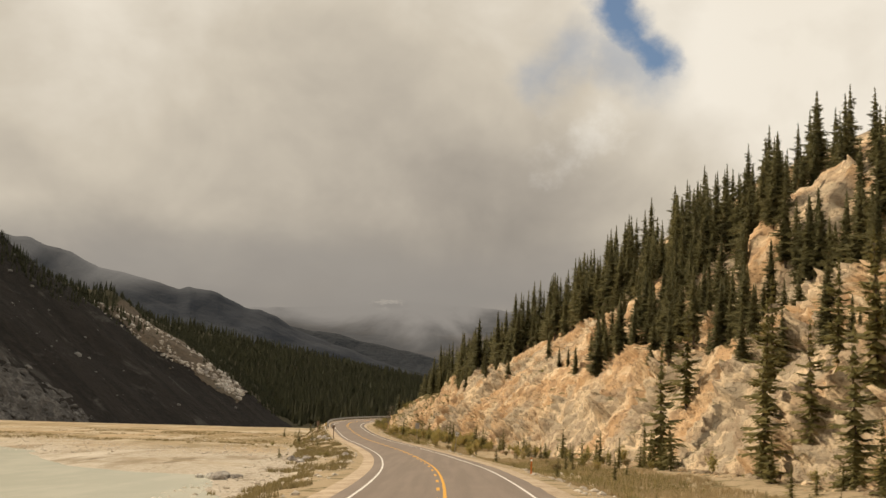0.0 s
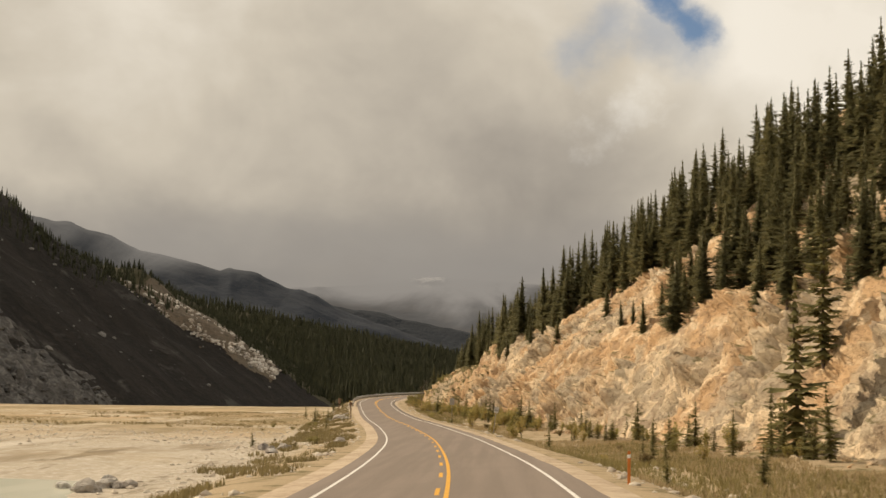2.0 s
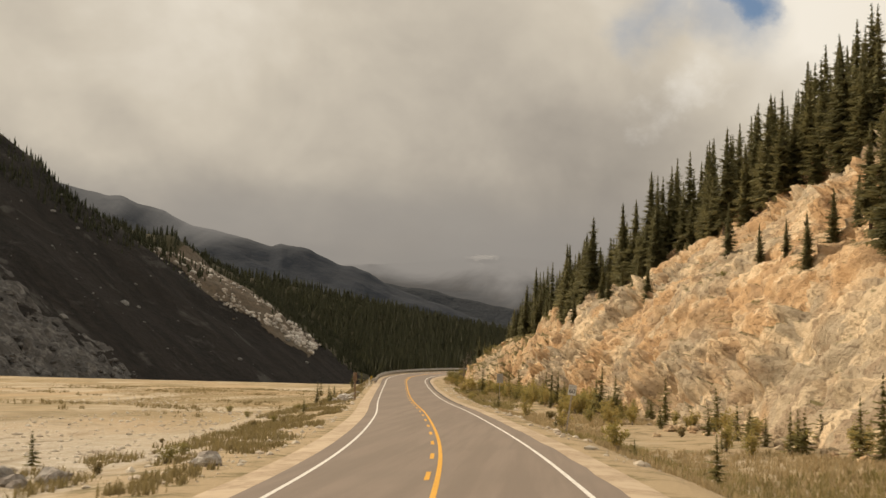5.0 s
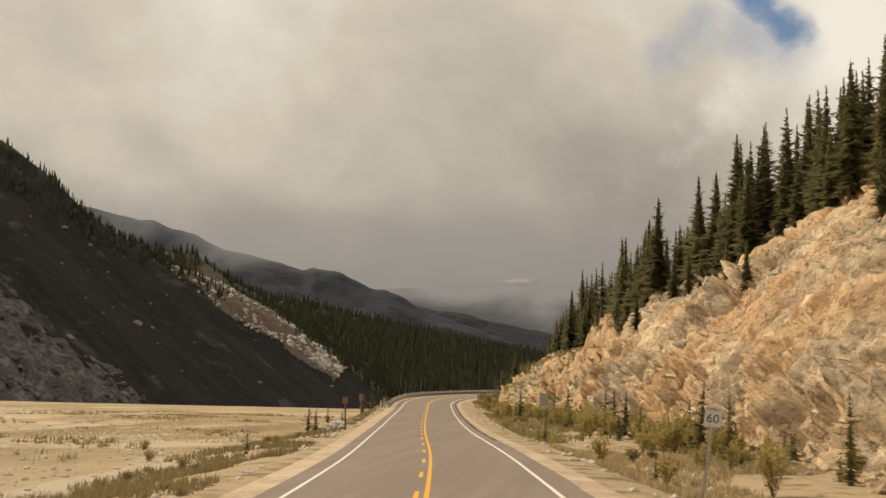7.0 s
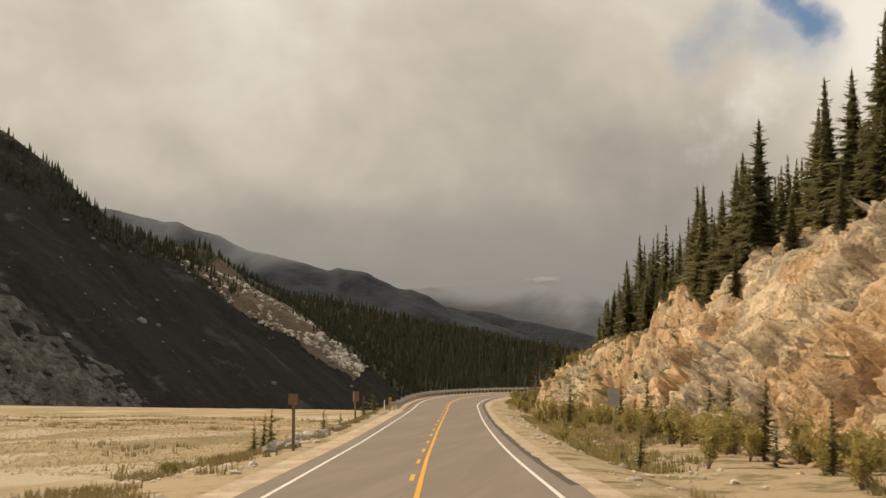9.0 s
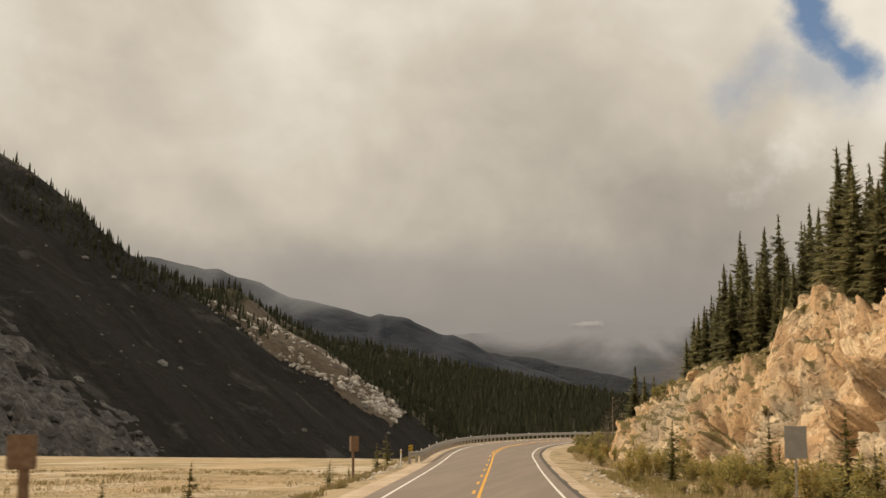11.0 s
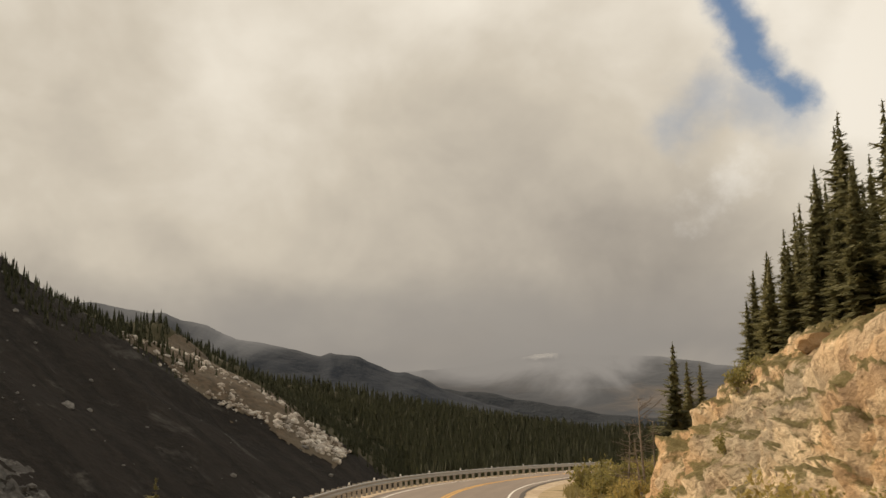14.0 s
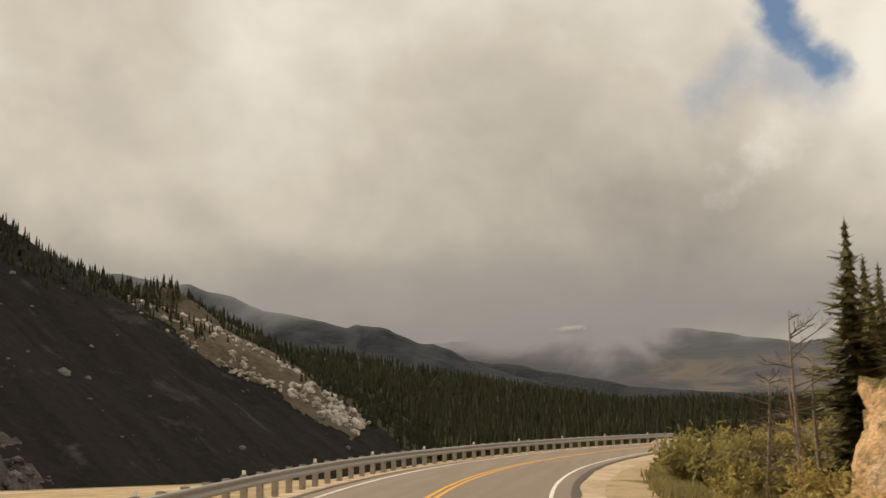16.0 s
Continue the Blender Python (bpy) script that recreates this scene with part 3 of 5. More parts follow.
def cliff_surface(d, y):
    foot = cliff_foot(y)
    v = foot + d
    x = road_x(y) + v
    base = road_z(y) - 0.6
    z = base + hill_profile(np.maximum(d, 0), y) + np.minimum(d, 0) * 0.8
    # the beds rise towards the valley's mouth: a runs along them, b across
    a, b = 0.80 * y - 0.60 * z + 0.1 * x, 0.60 * y + 0.80 * z + 0.15 * x
    live = np.clip((d + 1.0) / 3.0, 0, 1) * np.clip(1.25 - (d - 14) / 40, 0.25, 1)
    live = live * (1 - 0.10 * np.clip((y - 300) / 15, 0, 1) * np.clip((d - 4) / 4, 0, 1))
    # buttresses: steep faces towards the valley's mouth, long backs behind them
    def teeth(q, seed, share):
        cell = np.floor(q)
        u = q - cell
        here, ahead = hashed(cell, 0 * cell, 0 * cell, seed), hashed(cell + 1, 0 * cell, 0 * cell, seed)
        return np.where(u < 1 - share, (1 - u / (1 - share)) * here, (u - 1 + share) / share * ahead)

    butt = 1.5 * teeth((y + 0.35 * z + 4.0 * fractal(x, y, z, 14.0, 2, 88)) / 15.0, 5, 0.25) * np.clip(0.7 + 1.1 * fractal(x, y, z, 9.0, 2, 89), 0, 1.2)
    butt = butt + 0.7 * teeth((y + 0.5 * z + 2.4 * fractal(x, y, z, 6.0, 2, 90)) / 5.6, 6, 0.35) * np.clip(0.5 + 1.5 * fractal(x, y, z, 7.0, 2, 96), 0, 1)
    butt = butt * np.clip(1.35 - d / 12.0, 0.25, 1.0) * np.clip((341 - y) / 22, 0.25, 1.0)
    # outcrops that stand out of the wooded slope, and the crag at its end
    def lump(y0, d0, wy, wd, high):
        k = 0.35 * fractal(x, y, z, 4.0, 3, 77)
        return high * np.clip(1.6 - 1.6 * (((y - y0) / wy) ** 2 + ((d - d0) / wd) ** 2) ** 1.0 + k, 0, 1)

    knob = lump(311.5, 13.4, 4.6, 3.8, 3.0) + lump(141, 24.0, 11.0, 7.0, 7.5) + lump(183.5, 18.5, 5.0, 7.0, 4.0) + lump(167, 20.0, 4.0, 4.0, 2.5) + lump(286, 11.5, 4.0, 2.6, 1.2)
    # dark clefts: place along the face, lean, half width, lowest and highest point
    cleft = 0
    for deep, y0, lean, half, low, high in ((2.6, 304.5, 0.30, 1.5, 3.0, 12.5), (2.0, 236.5, 0.25, 1.1, 0.3, 5.0), (2.4, 221.0, 0.20, 1.4, 1.5, 7.5), (1.6, 221.5, 1.2, 1.5, 6.5, 11.0), (1.8, 190.0, 1.4, 1.5, 6.0, 13.5), (1.7, 187.5, 1.0, 1.0, 3.5, 7.5), (1.8, 165.5, 0.8, 1.2, 7.0, 13.0), (1.7, 156.5, 0.3, 0.8, 1.5, 7.0), (1.3, 149.0, 1.0, 1.6, 5.5, 9.5), (1.6, 249.0, 0.4, 1.2, 5.5, 10.0), (1.1, 262.0, 0.4, 0.9, 2.0, 12.0), (1.0, 322.0, 0.3, 0.8, 2.0, 7.5), (1.6, 131.0, 1.0, 1.2, 3.0, 9.0), (1.5, 116.0, 0.8, 1.2, 4.0, 11.0), (2.8, 296.6, 0.3, 1.2, 2.0, 11.0)):
        warp = 0.7 * fractal(x, y, z, 2.5, 2, 78)
        cleft = np.maximum(cleft, deep * groove(y + warp, z, y0, lean, half, low, high))
    wx, wy = x + 0.5 * fractal(x, y, z, 5.0, 2, 45), y + 0.5 * fractal(x, y, z, 5.0, 2, 46)
    a, b = 0.80 * wy - 0.60 * z + 0.1 * wx, 0.60 * wy + 0.80 * z + 0.15 * wx
    # slabs of three sizes, long along the beds, each with its own flat tilted face
    big, joint_1 = blocks(a * 0.5, wx * 0.8, b * 0.9, 4.2, 41, 1.0, 20.0)
    mid, joint_2 = blocks(a * 0.6, wx * 0.9, b, 1.7, 51, 1.3, 26.0)
    small, joint_3 = blocks(a * 0.7, wx, b * 1.1, 0.85, 61, 1.4, 22.0)
    joints = 0.9 * joint_1 + 0.75 * joint_2 + 0.45 * joint_3
    # ledges: one bed stands proud of the next
    layer = b / 1.6 + 0.35 * fractal(x, y, z, 11.0, 2, 62)
    bed = np.floor(layer)
    turn = np.clip((layer - bed - 0.72) / 0.28, 0, 1)
    turn = turn * turn * (3 - 2 * turn)
    ledge = (hashed(bed, 0 * bed, 0 * bed, 63) * (1 - turn) + hashed(bed + 1, 0 * bed, 0 * bed, 63) * turn - 0.5) * 1.5
    ledge = ledge * np.clip(0.35 + 1.6 * fractal(x, y, z, 12.0, 2, 64) + np.clip((d - 6) / 8, 0, 0.6), 0, 1)
    seam = fractal(a * 0.5, wx, b * 1.2, 7.0, 2, 57)
    crack = 1.3 * np.exp(-((seam / 0.05) ** 2)) + 0.6 * np.exp(-((fractal(a * 0.7, wx, b * 1.2, 2.6, 2, 58) / 0.06) ** 2))
    swell = 1.5 * fractal(x, y, z, 8.0, 2, 59) + 0.55 * np.abs(fractal(a * 0.7, wx, b, 2.4, 4, 60))
    rel = 0.45 * big + 0.85 * mid + 0.9 * small - joints + butt + ledge + swell - crack - 1.1 - 1.5 * np.clip((y - 290) / 30, 0, 1) + 0.45 * np.clip((y - 323) / 6, 0, 1) + 1.5 * fractal(x, y, z * 0.5, 17.0, 3, 71)
    # bare slabs alternate with broken ground
    calm = np.clip(0.6 + 1.9 * fractal(x, y, z, 13.0, 2, 83), 0.35, 1.15)
    calm = np.maximum(calm, np.clip((y - 290) / 15, 0, 0.95))
    rel = rel * live * calm * (1 - 0.25 * np.clip((y - 315) / 10, 0, 1)) - cleft * np.clip(d / 1.5, 0, 1)
    # on the flat top the rock lifts upwards rather than outwards
    g = np.clip((d - 2.0) / 4.0, 0, 1) * np.clip((y - 284) / 16, 0, 1)
    rel = (rel - 0.35 * g) * (1 - 0.45 * g)
    nx, nz = -0.75 + 0.5 * g, 0.55 + 0.3 * g
    return x + nx * rel, y + 0.15 * rel, z + nz * rel + knob


def build_cliff():
    ds = graded((-1.5, 0.145), (13, 0.26), (24, 0.8), (40, 2.0), (80, 6.0), (230, 1))
    ys = graded((-40, 1.5), (50, 0.45), (130, 0.26), (200, 0.165), (337, 0.5), (400, 1))
    Dm, Y = np.meshgrid(ds, ys)
    x, y, z = cliff_surface(Dm, Y)
    ob = grid_object("rock_cliff", x, y, z, rock_mat, smooth=True)
    return tagged(ob, "fractured orange and grey rock cut rising beside the highway", "cliff", kind="structure")


build_cliff()

# ---- trees ----
rng = random.Random(7)


def blades_mesh(name, quads, mat):
    """One mesh out of many loose little faces (a numpy array of n x 4 x 3 corners, or n x 3 x 3)."""
    quads = np.asarray(quads, dtype=np.float32)
    n, k = quads.shape[:2]
    me = bpy.data.meshes.new(name)
    me.vertices.add(n * k)
    me.vertices.foreach_set("co", quads.ravel())
    me.loops.add(n * k)
    me.loops.foreach_set("vertex_index", np.arange(n * k, dtype=np.int32))
    me.polygons.add(n)
    me.polygons.foreach_set("loop_start", np.arange(0, n * k, k, dtype=np.int32))
    me.update(calc_edges=True)
    me.materials.append(mat)
    return me


def trunk_bm(points, radii, sides=7):
    """A tapered, bent tube through the points."""
    bm = bmesh.new()
    rings = []
    for p, r in zip(points, radii):
        rings.append([bm.verts.new((p[0] + r * math.cos(a), p[1] + r * math.sin(a), p[2])) for a in [2 * math.pi * i / sides for i in range(sides)]])
    for a, b in zip(rings, rings[1:]):
        for i in range(sides):
            bm.faces.new((a[i], a[(i + 1) % sides], b[(i + 1) % sides], b[i]))
    bm.faces.new(rings[-1])
    return bm


def spruce_blades(seed, height, spread, levels, arms, bare=0.08, thin=1.0, ragged=0.35):
    """Boughs that droop below and rise towards the spire, each a spine with side twigs, round a close inner crown."""
    r = np.random.default_rng(seed)
    out = []
    lop = r.uniform(0, 6.28)
    core = 0.40 if height > 6 else 0.30
    for i in range(levels):
        f = min(0.985, max(0.0, (i + r.uniform(-0.4, 0.4)) / levels)) ** 0.92
        reach = spread * (1 - f) ** 0.76 * (0.62 + 0.38 * min(1, f * 6 + 0.3)) + 0.07
        tier = r.uniform(0.62, 1.14)
        z0 = height * (bare + (1 - bare) * f)
        for j in range(6):
            a = j * 1.047 + r.uniform(-0.3, 0.3)
            k = reach * core * r.uniform(0.7, 1.3)
            s = np.array([-math.sin(a), math.cos(a), 0]) * k * 0.62
            o = np.array([math.cos(a) * k, math.sin(a) * k, z0 - 0.35 * k])
            out.append([o - s, o + s, (0.02, 0, z0 + height * 0.028), (-0.02, 0, z0 + height * 0.028)])
        for j in range(max(4, int(arms * (1 - 0.35 * f)))):
            a = r.uniform(0, 2 * math.pi)
            z = z0 + height / levels * r.normal(0, 0.7)
            length = tier * reach * r.uniform(1 - ragged * 1.4, 1 + ragged * 0.5) * (1 + 0.12 * math.cos(a - lop))
            droop = r.uniform(0.15, 0.50) * (1 - 1.5 * f)
            dirx, diry = math.cos(a), math.sin(a)
            sidex, sidey = -diry, dirx

            def at(t):
                return np.array([dirx * length * t, diry * length * t, z - droop * length * t + 0.16 * length * t * t])

            wide = (0.155 + 0.07 * r.random()) * thin * max(length, 0.22)
            p0, p1, p2 = at(0.05), at(0.5), at(1.03)
            s = np.array([sidex, sidey, 0]) * wide * 0.6
            out.append([p0, p1 - s - (0, 0, 0.05), p2, p1 + s - (0, 0, 0.05)])
            for t in (0.30, 0.52, 0.72, 0.90):
                for sgn in (-1, 1):
                    base, k = at(t), wide * (2.0 - 1.3 * t) * r.uniform(0.7, 1.3)
                    tip = base + np.array([sidex * sgn * k + dirx * k * 0.8, sidey * sgn * k + diry * k * 0.8, -k * r.uniform(0.1, 0.7) * (1 - f)])
                    wing = np.array([dirx, diry, 0]) * k * 0.45
                    out.append([base - wing * 0.6, tip - wing * 0.2, tip + wing * 0.15, base + wing])
    for k in range(4):
        a = k * 1.57
        w = 0.006 * height
        out.append([(0, 0, height * 0.93), (w * math.cos(a), w * math.sin(a), height * 0.965), (0, 0, height * 1.025), (w * math.cos(a + 1), w * math.sin(a + 1), height * 0.965)])
    return np.array(out, dtype=np.float32)


def make_spruce(seed, height, spread, levels=34, arms=8, bare=0.06, mat=None, name="spruce_tree", label="", category="spruce tree", group="", thin=1.0, ragged=0.5):
    base = new(name)
    base.empty_display_size = 0.1
    n = 6
    bend = [(0.05 * math.sin(seed + i), 0.05 * math.cos(seed * 2 + i), -0.5 + (height * 0.93 + 0.5) * i / (n - 1)) for i in range(n)]
    part("trunk", trunk_bm(bend, [height * 0.017 * (1 - 0.92 * i / (n - 1)) for i in range(n)]), bark_mat, base, smooth=True)
    crown = new("crown", blades_mesh("crown", spruce_blades(seed, height, spread, levels, arms, bare, thin, ragged), mat or needle_mat))
    crown.parent = base
    return tagged(base, label, category, group)


HILL_LABEL = "tall dark green spruce on the rocky hillside"
protos = [
    make_spruce(1, 12.0, 2.3, 46, 13, 0.05, label=HILL_LABEL, group="spruces on the hillside"),
    make_spruce(2, 14.0, 2.5, 52, 13, 0.08, label=HILL_LABEL, group="spruces on the hillside"),
    make_spruce(3, 10.5, 2.1, 42, 13, 0.04, label=HILL_LABEL, group="spruces on the hillside"),
    make_spruce(4, 13.0, 1.9, 48, 12, 0.16, label=HILL_LABEL, group="spruces on the hillside", ragged=0.65),
    make_spruce(5, 9.0, 2.0, 34, 12, 0.03, label=HILL_LABEL, group="spruces on the hillside"),
]
young_mat = make_needles("young_spruce_needles", (0.15, 0.145, 0.055), (0.30, 0.255, 0.095))
YOUNG_LABEL = "small olive-green young spruce beside the road"
young = [
    make_spruce(11, 3.2, 0.85, 18, 7, 0.03, young_mat, "young_spruce", YOUNG_LABEL, "spruce tree", "young spruces on the verge", 1.25, 0.5),
    make_spruce(12, 2.2, 0.70, 14, 7, 0.03, young_mat, "young_spruce", YOUNG_LABEL, "spruce tree", "young spruces on the verge", 1.25, 0.5),
    make_spruce(13, 4.6, 1.05, 24, 7, 0.05, young_mat, "young_spruce", YOUNG_LABEL, "spruce tree", "young spruces on the verge", 1.25, 0.5),
]


def ground_at(x, y):
    """Height of the valley floor or of the verge."""
    y = np.asarray(float(y))
    return float(ground_z(np.asarray(x) - road_x(y), y))


def cliff_at(d, y):
    x, yy, z = cliff_surface(np.array([d]), np.array([float(y)]))
    return float(x[0]), float(yy[0]), float(z[0])


def surface_at(x, y):
    """Height of the verge or of the rock, whichever is higher."""
    d = x - float(road_x(np.asarray(float(y)))) - float(cliff_foot(y))
    return max(ground_at(x, y), cliff_at(d, y)[2]) if d > 0.3 else ground_at(x, y)


def plant(sources, used, x, y, z, scale, lean=2.0):
    """Sets a copy of one of the sources; the first copy of each is the source itself."""
    src = sources[rng.randrange(len(sources))]
    m = pose(x, y, z, rng.uniform(-lean, lean), rng.uniform(-lean, lean), rng.uniform(0, 360))
    if src not in used:
        used.add(src)
        src.matrix_basis = m @ Matrix.Diagonal((scale, scale, scale, 1))
        return src
    ob = copy_thing(src, m)
    ob.scale = (scale, scale, scale)
    return ob


def forest_edge(y):
    return float(np.interp(y, [-40, 60, 120, 160, 190, 216, 240, 262, 280, 300, 312, 325, 335, 342, 347, 370], [19, 18, 18, 19, 20.5, 20.5, 17.5, 13.5, 11.0, 10.8, 14.0, 12.5, 8.5, 5.5, 4.5, 2.0]))


used = set()
spots = []


def clear(d, y, gap):
    return not any(abs(y - b) < gap and (y - b) ** 2 + (d - a) ** 2 < gap * gap for a, b in spots)


# forest above the rock: a close front row, then more behind it
for y in np.arange(30, 372, 1.25):
    e = forest_edge(y) + 2.5 * noise.noise((y * 0.06, 3.1, 0))
    d = e + rng.uniform(0, 2.5)
    if noise.noise((y * 0.11, 8.7, 0)) > -0.28 and clear(d, y, 1.35):
        spots.append((d, float(y) + rng.uniform(-0.6, 0.6)))
for tries in range(4000):
    y = rng.uniform(20, 380)
    d = forest_edge(y) + 2.5 + 22 * rng.random() ** 1.5
    if 132 < y < 165 and d < forest_edge(y) + 10:
        continue
    if y < 170 and rng.random() < 0.45:
        continue
    if clear(d, y, 1.6):
        spots.append((d, y))
    if len(spots) >= 520:
        break
# single trees on ledges of the rock face
for tries in range(500):
    y = rng.uniform(40, 300)
    d = rng.uniform(7.0, forest_edge(y))
    if rng.random() < (0.8 if y < 150 else 0.2) and clear(d, y, 2.4):
        spots.append((d, y))
    if len(spots) >= 600:
        break
# a lower tier of trees on a shelf of the face
for k in range(150):
    y = rng.uniform(128, 196)
    d = rng.uniform(9.0, 9.5 + 9.5 * min(1.0, (y - 118) / 50))
    if clear(d, y, 1.4) and noise.noise((y * 0.13, d * 0.16, 4.0)) > -0.12 and not (abs(y - 183.5) < 3.5 and d > 14):
        spots.append((d, y))
spots.sort(key=lambda q: q[0] - forest_edge(q[1]))
behind = []
stand = np.stack(cliff_surface(np.array([q[0] for q in spots]), np.array([q[1] for q in spots])), 1)
for k, (d, y) in enumerate(spots):
    x, yy, z = [float(c) for c in stand[k]]
    if k >= 300:
        behind.append((x, yy, z - 0.35, rng.uniform(0.75, 1.12)))
        continue
    high = d > forest_edge(y) - 1
    plant(protos, used, x, yy, z - 0.35, rng.uniform(0.68, 1.05) * (0.80 if y < 170 else 0.74 if y > 316 else 1.02 if y > 240 else 1.0) if high else rng.uniform(0.50, 0.78) if 134 < y < 186 else rng.uniform(0.35, 0.70) if y < 134 else rng.uniform(0.28, 0.5), 1.5)
base_blades = spruce_blades(31, 12.0, 2.0, 34, 6, 0.04, 1.5)
rows_of = []
for x, y, z, k in behind:
    a = rng.uniform(0, 6.28)
    rot = np.array([[math.cos(a), -math.sin(a), 0], [math.sin(a), math.cos(a), 0], [0, 0, 1]])
    rows_of.append(base_blades @ rot.T * k + (x, y, z))
tagged(new("hillside_forest", blades_mesh("hillside_forest", np.concatenate(rows_of), needle_mat)), "dark spruce forest further up the rocky hillside", "forest", kind="stuff")
# the group behind the rock's end
for x, y, top in ((-11.85, 339.7, 11.2), (-10.9, 342.0, 10.3), (-9.9, 344.5, 10.4), (-11.0, 341.0, 9.0)):
    z = surface_at(x, y) - 0.2
    src = protos[2]
    ob = copy_thing(src, pose(x, y, z, 0, 0, rng.uniform(0, 360)))
    ob.scale = [(top - z) / 10.5] * 3
    tagged(ob, "slender dark green spruce behind the end of the rock")

# young trees on the verges
used_young = set()
count = 0
while count < 130:
    y = rng.uniform(35, 300)
    foot = float(cliff_foot(y))
    v = rng.uniform(8.5, foot + 1.0) if rng.random() < 0.4 else foot + rng.uniform(-3.5, 1.0)
    if noise.noise((y * 0.05, v * 0.2, 5.0)) < -0.12:
        continue
    x = float(road_x(np.array(y))) + v
    plant(young, used_young, x, y, ground_at(x, y) - 0.05, rng.uniform(0.45, 1.0) if v > foot - 4.5 else rng.uniform(0.22, 0.45), 3)
    count += 1
for k in range(26):
    y = rng.uniform(338, 378)
    v = 8 + 6.5 * rng.random()
    x = float(road_x(np.array(y))) + v
    plant(young, used_young, x, y, ground_at(x, y) - 0.05, rng.uniform(0.4, 0.85), 3)
for y, v, s in ((126, 27, 2.0), (118, 22.5, 2.3), (101, 27, 2.2), (92, 24, 2.0), (109, 30, 1.9), (84, 29, 2.4), (77, 25, 2.0), (71, 27, 2.1), (96, 31, 1.7), (88, 26, 1.9), (79, 32, 1.8), (66, 25, 1.9)):
    x = float(road_x(np.array(float(y)))) + v
    ob = copy_thing(young[2], pose(x, y, surface_at(x, y) - 0.3, 0, 0, 70 * y))
    ob.scale = (s, s, s * 1.1)
    tagged(ob, "broad olive-green spruce in front of the rock cut")
# left verge and meadow
for x, y, s in ((-17.5, 140, 0.6), (-25, 243, 0.5), (-30, 262, 0.7), (-29.5, 300, 0.8), (-33, 312, 0.9), (-36, 318, 0.7), (-19.5, 200, 0.45), (-23.5, 236, 0.55), (-42, 330, 1.2), (-38, 322, 1.0)):
    plant(young, used_young, x, y, ground_at(x, y) - 0.05, s, 3)


# ---- far forest: thousands of spruces, one mesh ----
def far_trees(name, xs, ys, zs, heights, mat, seed, label):
    r = np.random.default_rng(seed)
    n = len(xs)
    tiers, sides = 4, 5
    out = []
    for t in range(tiers):
        low, high = t / tiers * 0.92, min(1.0, (t + 1.75) / tiers)
        rad = 0.135 * (1 - t / tiers * 0.88)
        for s in range(sides):
            a0 = 2 * math.pi * s / sides + t * 0.7 + r.uniform(0, 6.28, n)
            wob0, wob1 = r.uniform(0.6, 1.3, n), r.uniform(0.6, 1.3, n)
            a1 = a0 + 2 * math.pi / sides * 1.15
            h = heights
            dip0, dip1 = r.uniform(-0.05, 0.03, n), r.uniform(-0.05, 0.03, n)
            p0 = np.stack([xs + h * rad * wob0 * np.cos(a0), ys + h * rad * wob0 * np.sin(a0), zs + h * (low + dip0)], 1)
            p1 = np.stack([xs + h * rad * wob1 * np.cos(a1), ys + h * rad * wob1 * np.sin(a1), zs + h * (low + dip1)], 1)
            p2 = np.stack([xs, ys, zs + h * high], 1)
            out.append(np.stack([p0, p1, p2], 1))
    quads = np.stack(out, 1).reshape(-1, 3, 3)
    ob = new(name, blades_mesh(name, quads, mat))
    return tagged(ob, label, "forest", kind="stuff")


def scatter(n, x0, x1, y0, y1, seed):
    r = np.random.default_rng(seed)
    return r.uniform(x0, x1, n), r.uniform(y0, y1, n), r


xs, ys, r = scatter(24000, -520, 480, 835, 1720, 3)
fz, sz = forest_z(xs, ys), spur_z(xs, ys)
keep = (fz > FLAT - 2) & (ys > 868 + 0.10 * (xs + 100) - 26) & (xs > -0.47 * ys + 60) & (fz > sz - 1) & (r.random(len(xs)) < np.clip(1.35 - (ys - 850) / 1100, 0.45, 1))
xs, ys, fz = xs[keep], ys[keep], fz[keep]
far_trees("far_forest", xs, ys, fz - 0.5, r.uniform(9, 19, len(xs)), hazed_needle_mat, 4, "dense dark spruce forest covering the low hills")

# trees along the spur's crest, and thin wood at the boulder slope's edges
xs, ys, r = scatter(15000, -520, -110, 640, 1250, 8)
a, b, sz = spur_front(xs, ys), spur_back(xs, ys), spur_z(xs, ys)
bare = (ys < 804 + (-138 - xs) * 0.6 + 22 * smooth_noise(xs / 16, ys / 16, 0 * xs, 5)) & (xs > -230) & (xs < -130)
clump = smooth_noise(xs / 30, ys / 30, 0 * xs, 6)
crest = (np.abs(a - b) < 7) & (b > 60) & (r.random(len(xs)) < 0.8)
cap = (a > b - 16) & (a < b + 4) & (xs < -222) & (xs > -335) & (r.random(len(xs)) < 0.9)
wood = (a > b + 3) & ((~bare) | (r.random(len(xs)) < 0.07)) & (sz > 2) & ((xs > -262) | (r.random(len(xs)) < 0.45))
keep = crest | wood | cap
far_trees("spur_trees", xs[keep], ys[keep], sz[keep] - 0.5, (r.uniform(3.5, 7.5, len(xs)) * np.where(crest, np.clip(0.75 + 0.7 * clump, 0.35, 1.2), 1.0))[keep], hazed_needle_mat, 9, "dark spruces along the crest of the mountain spur")


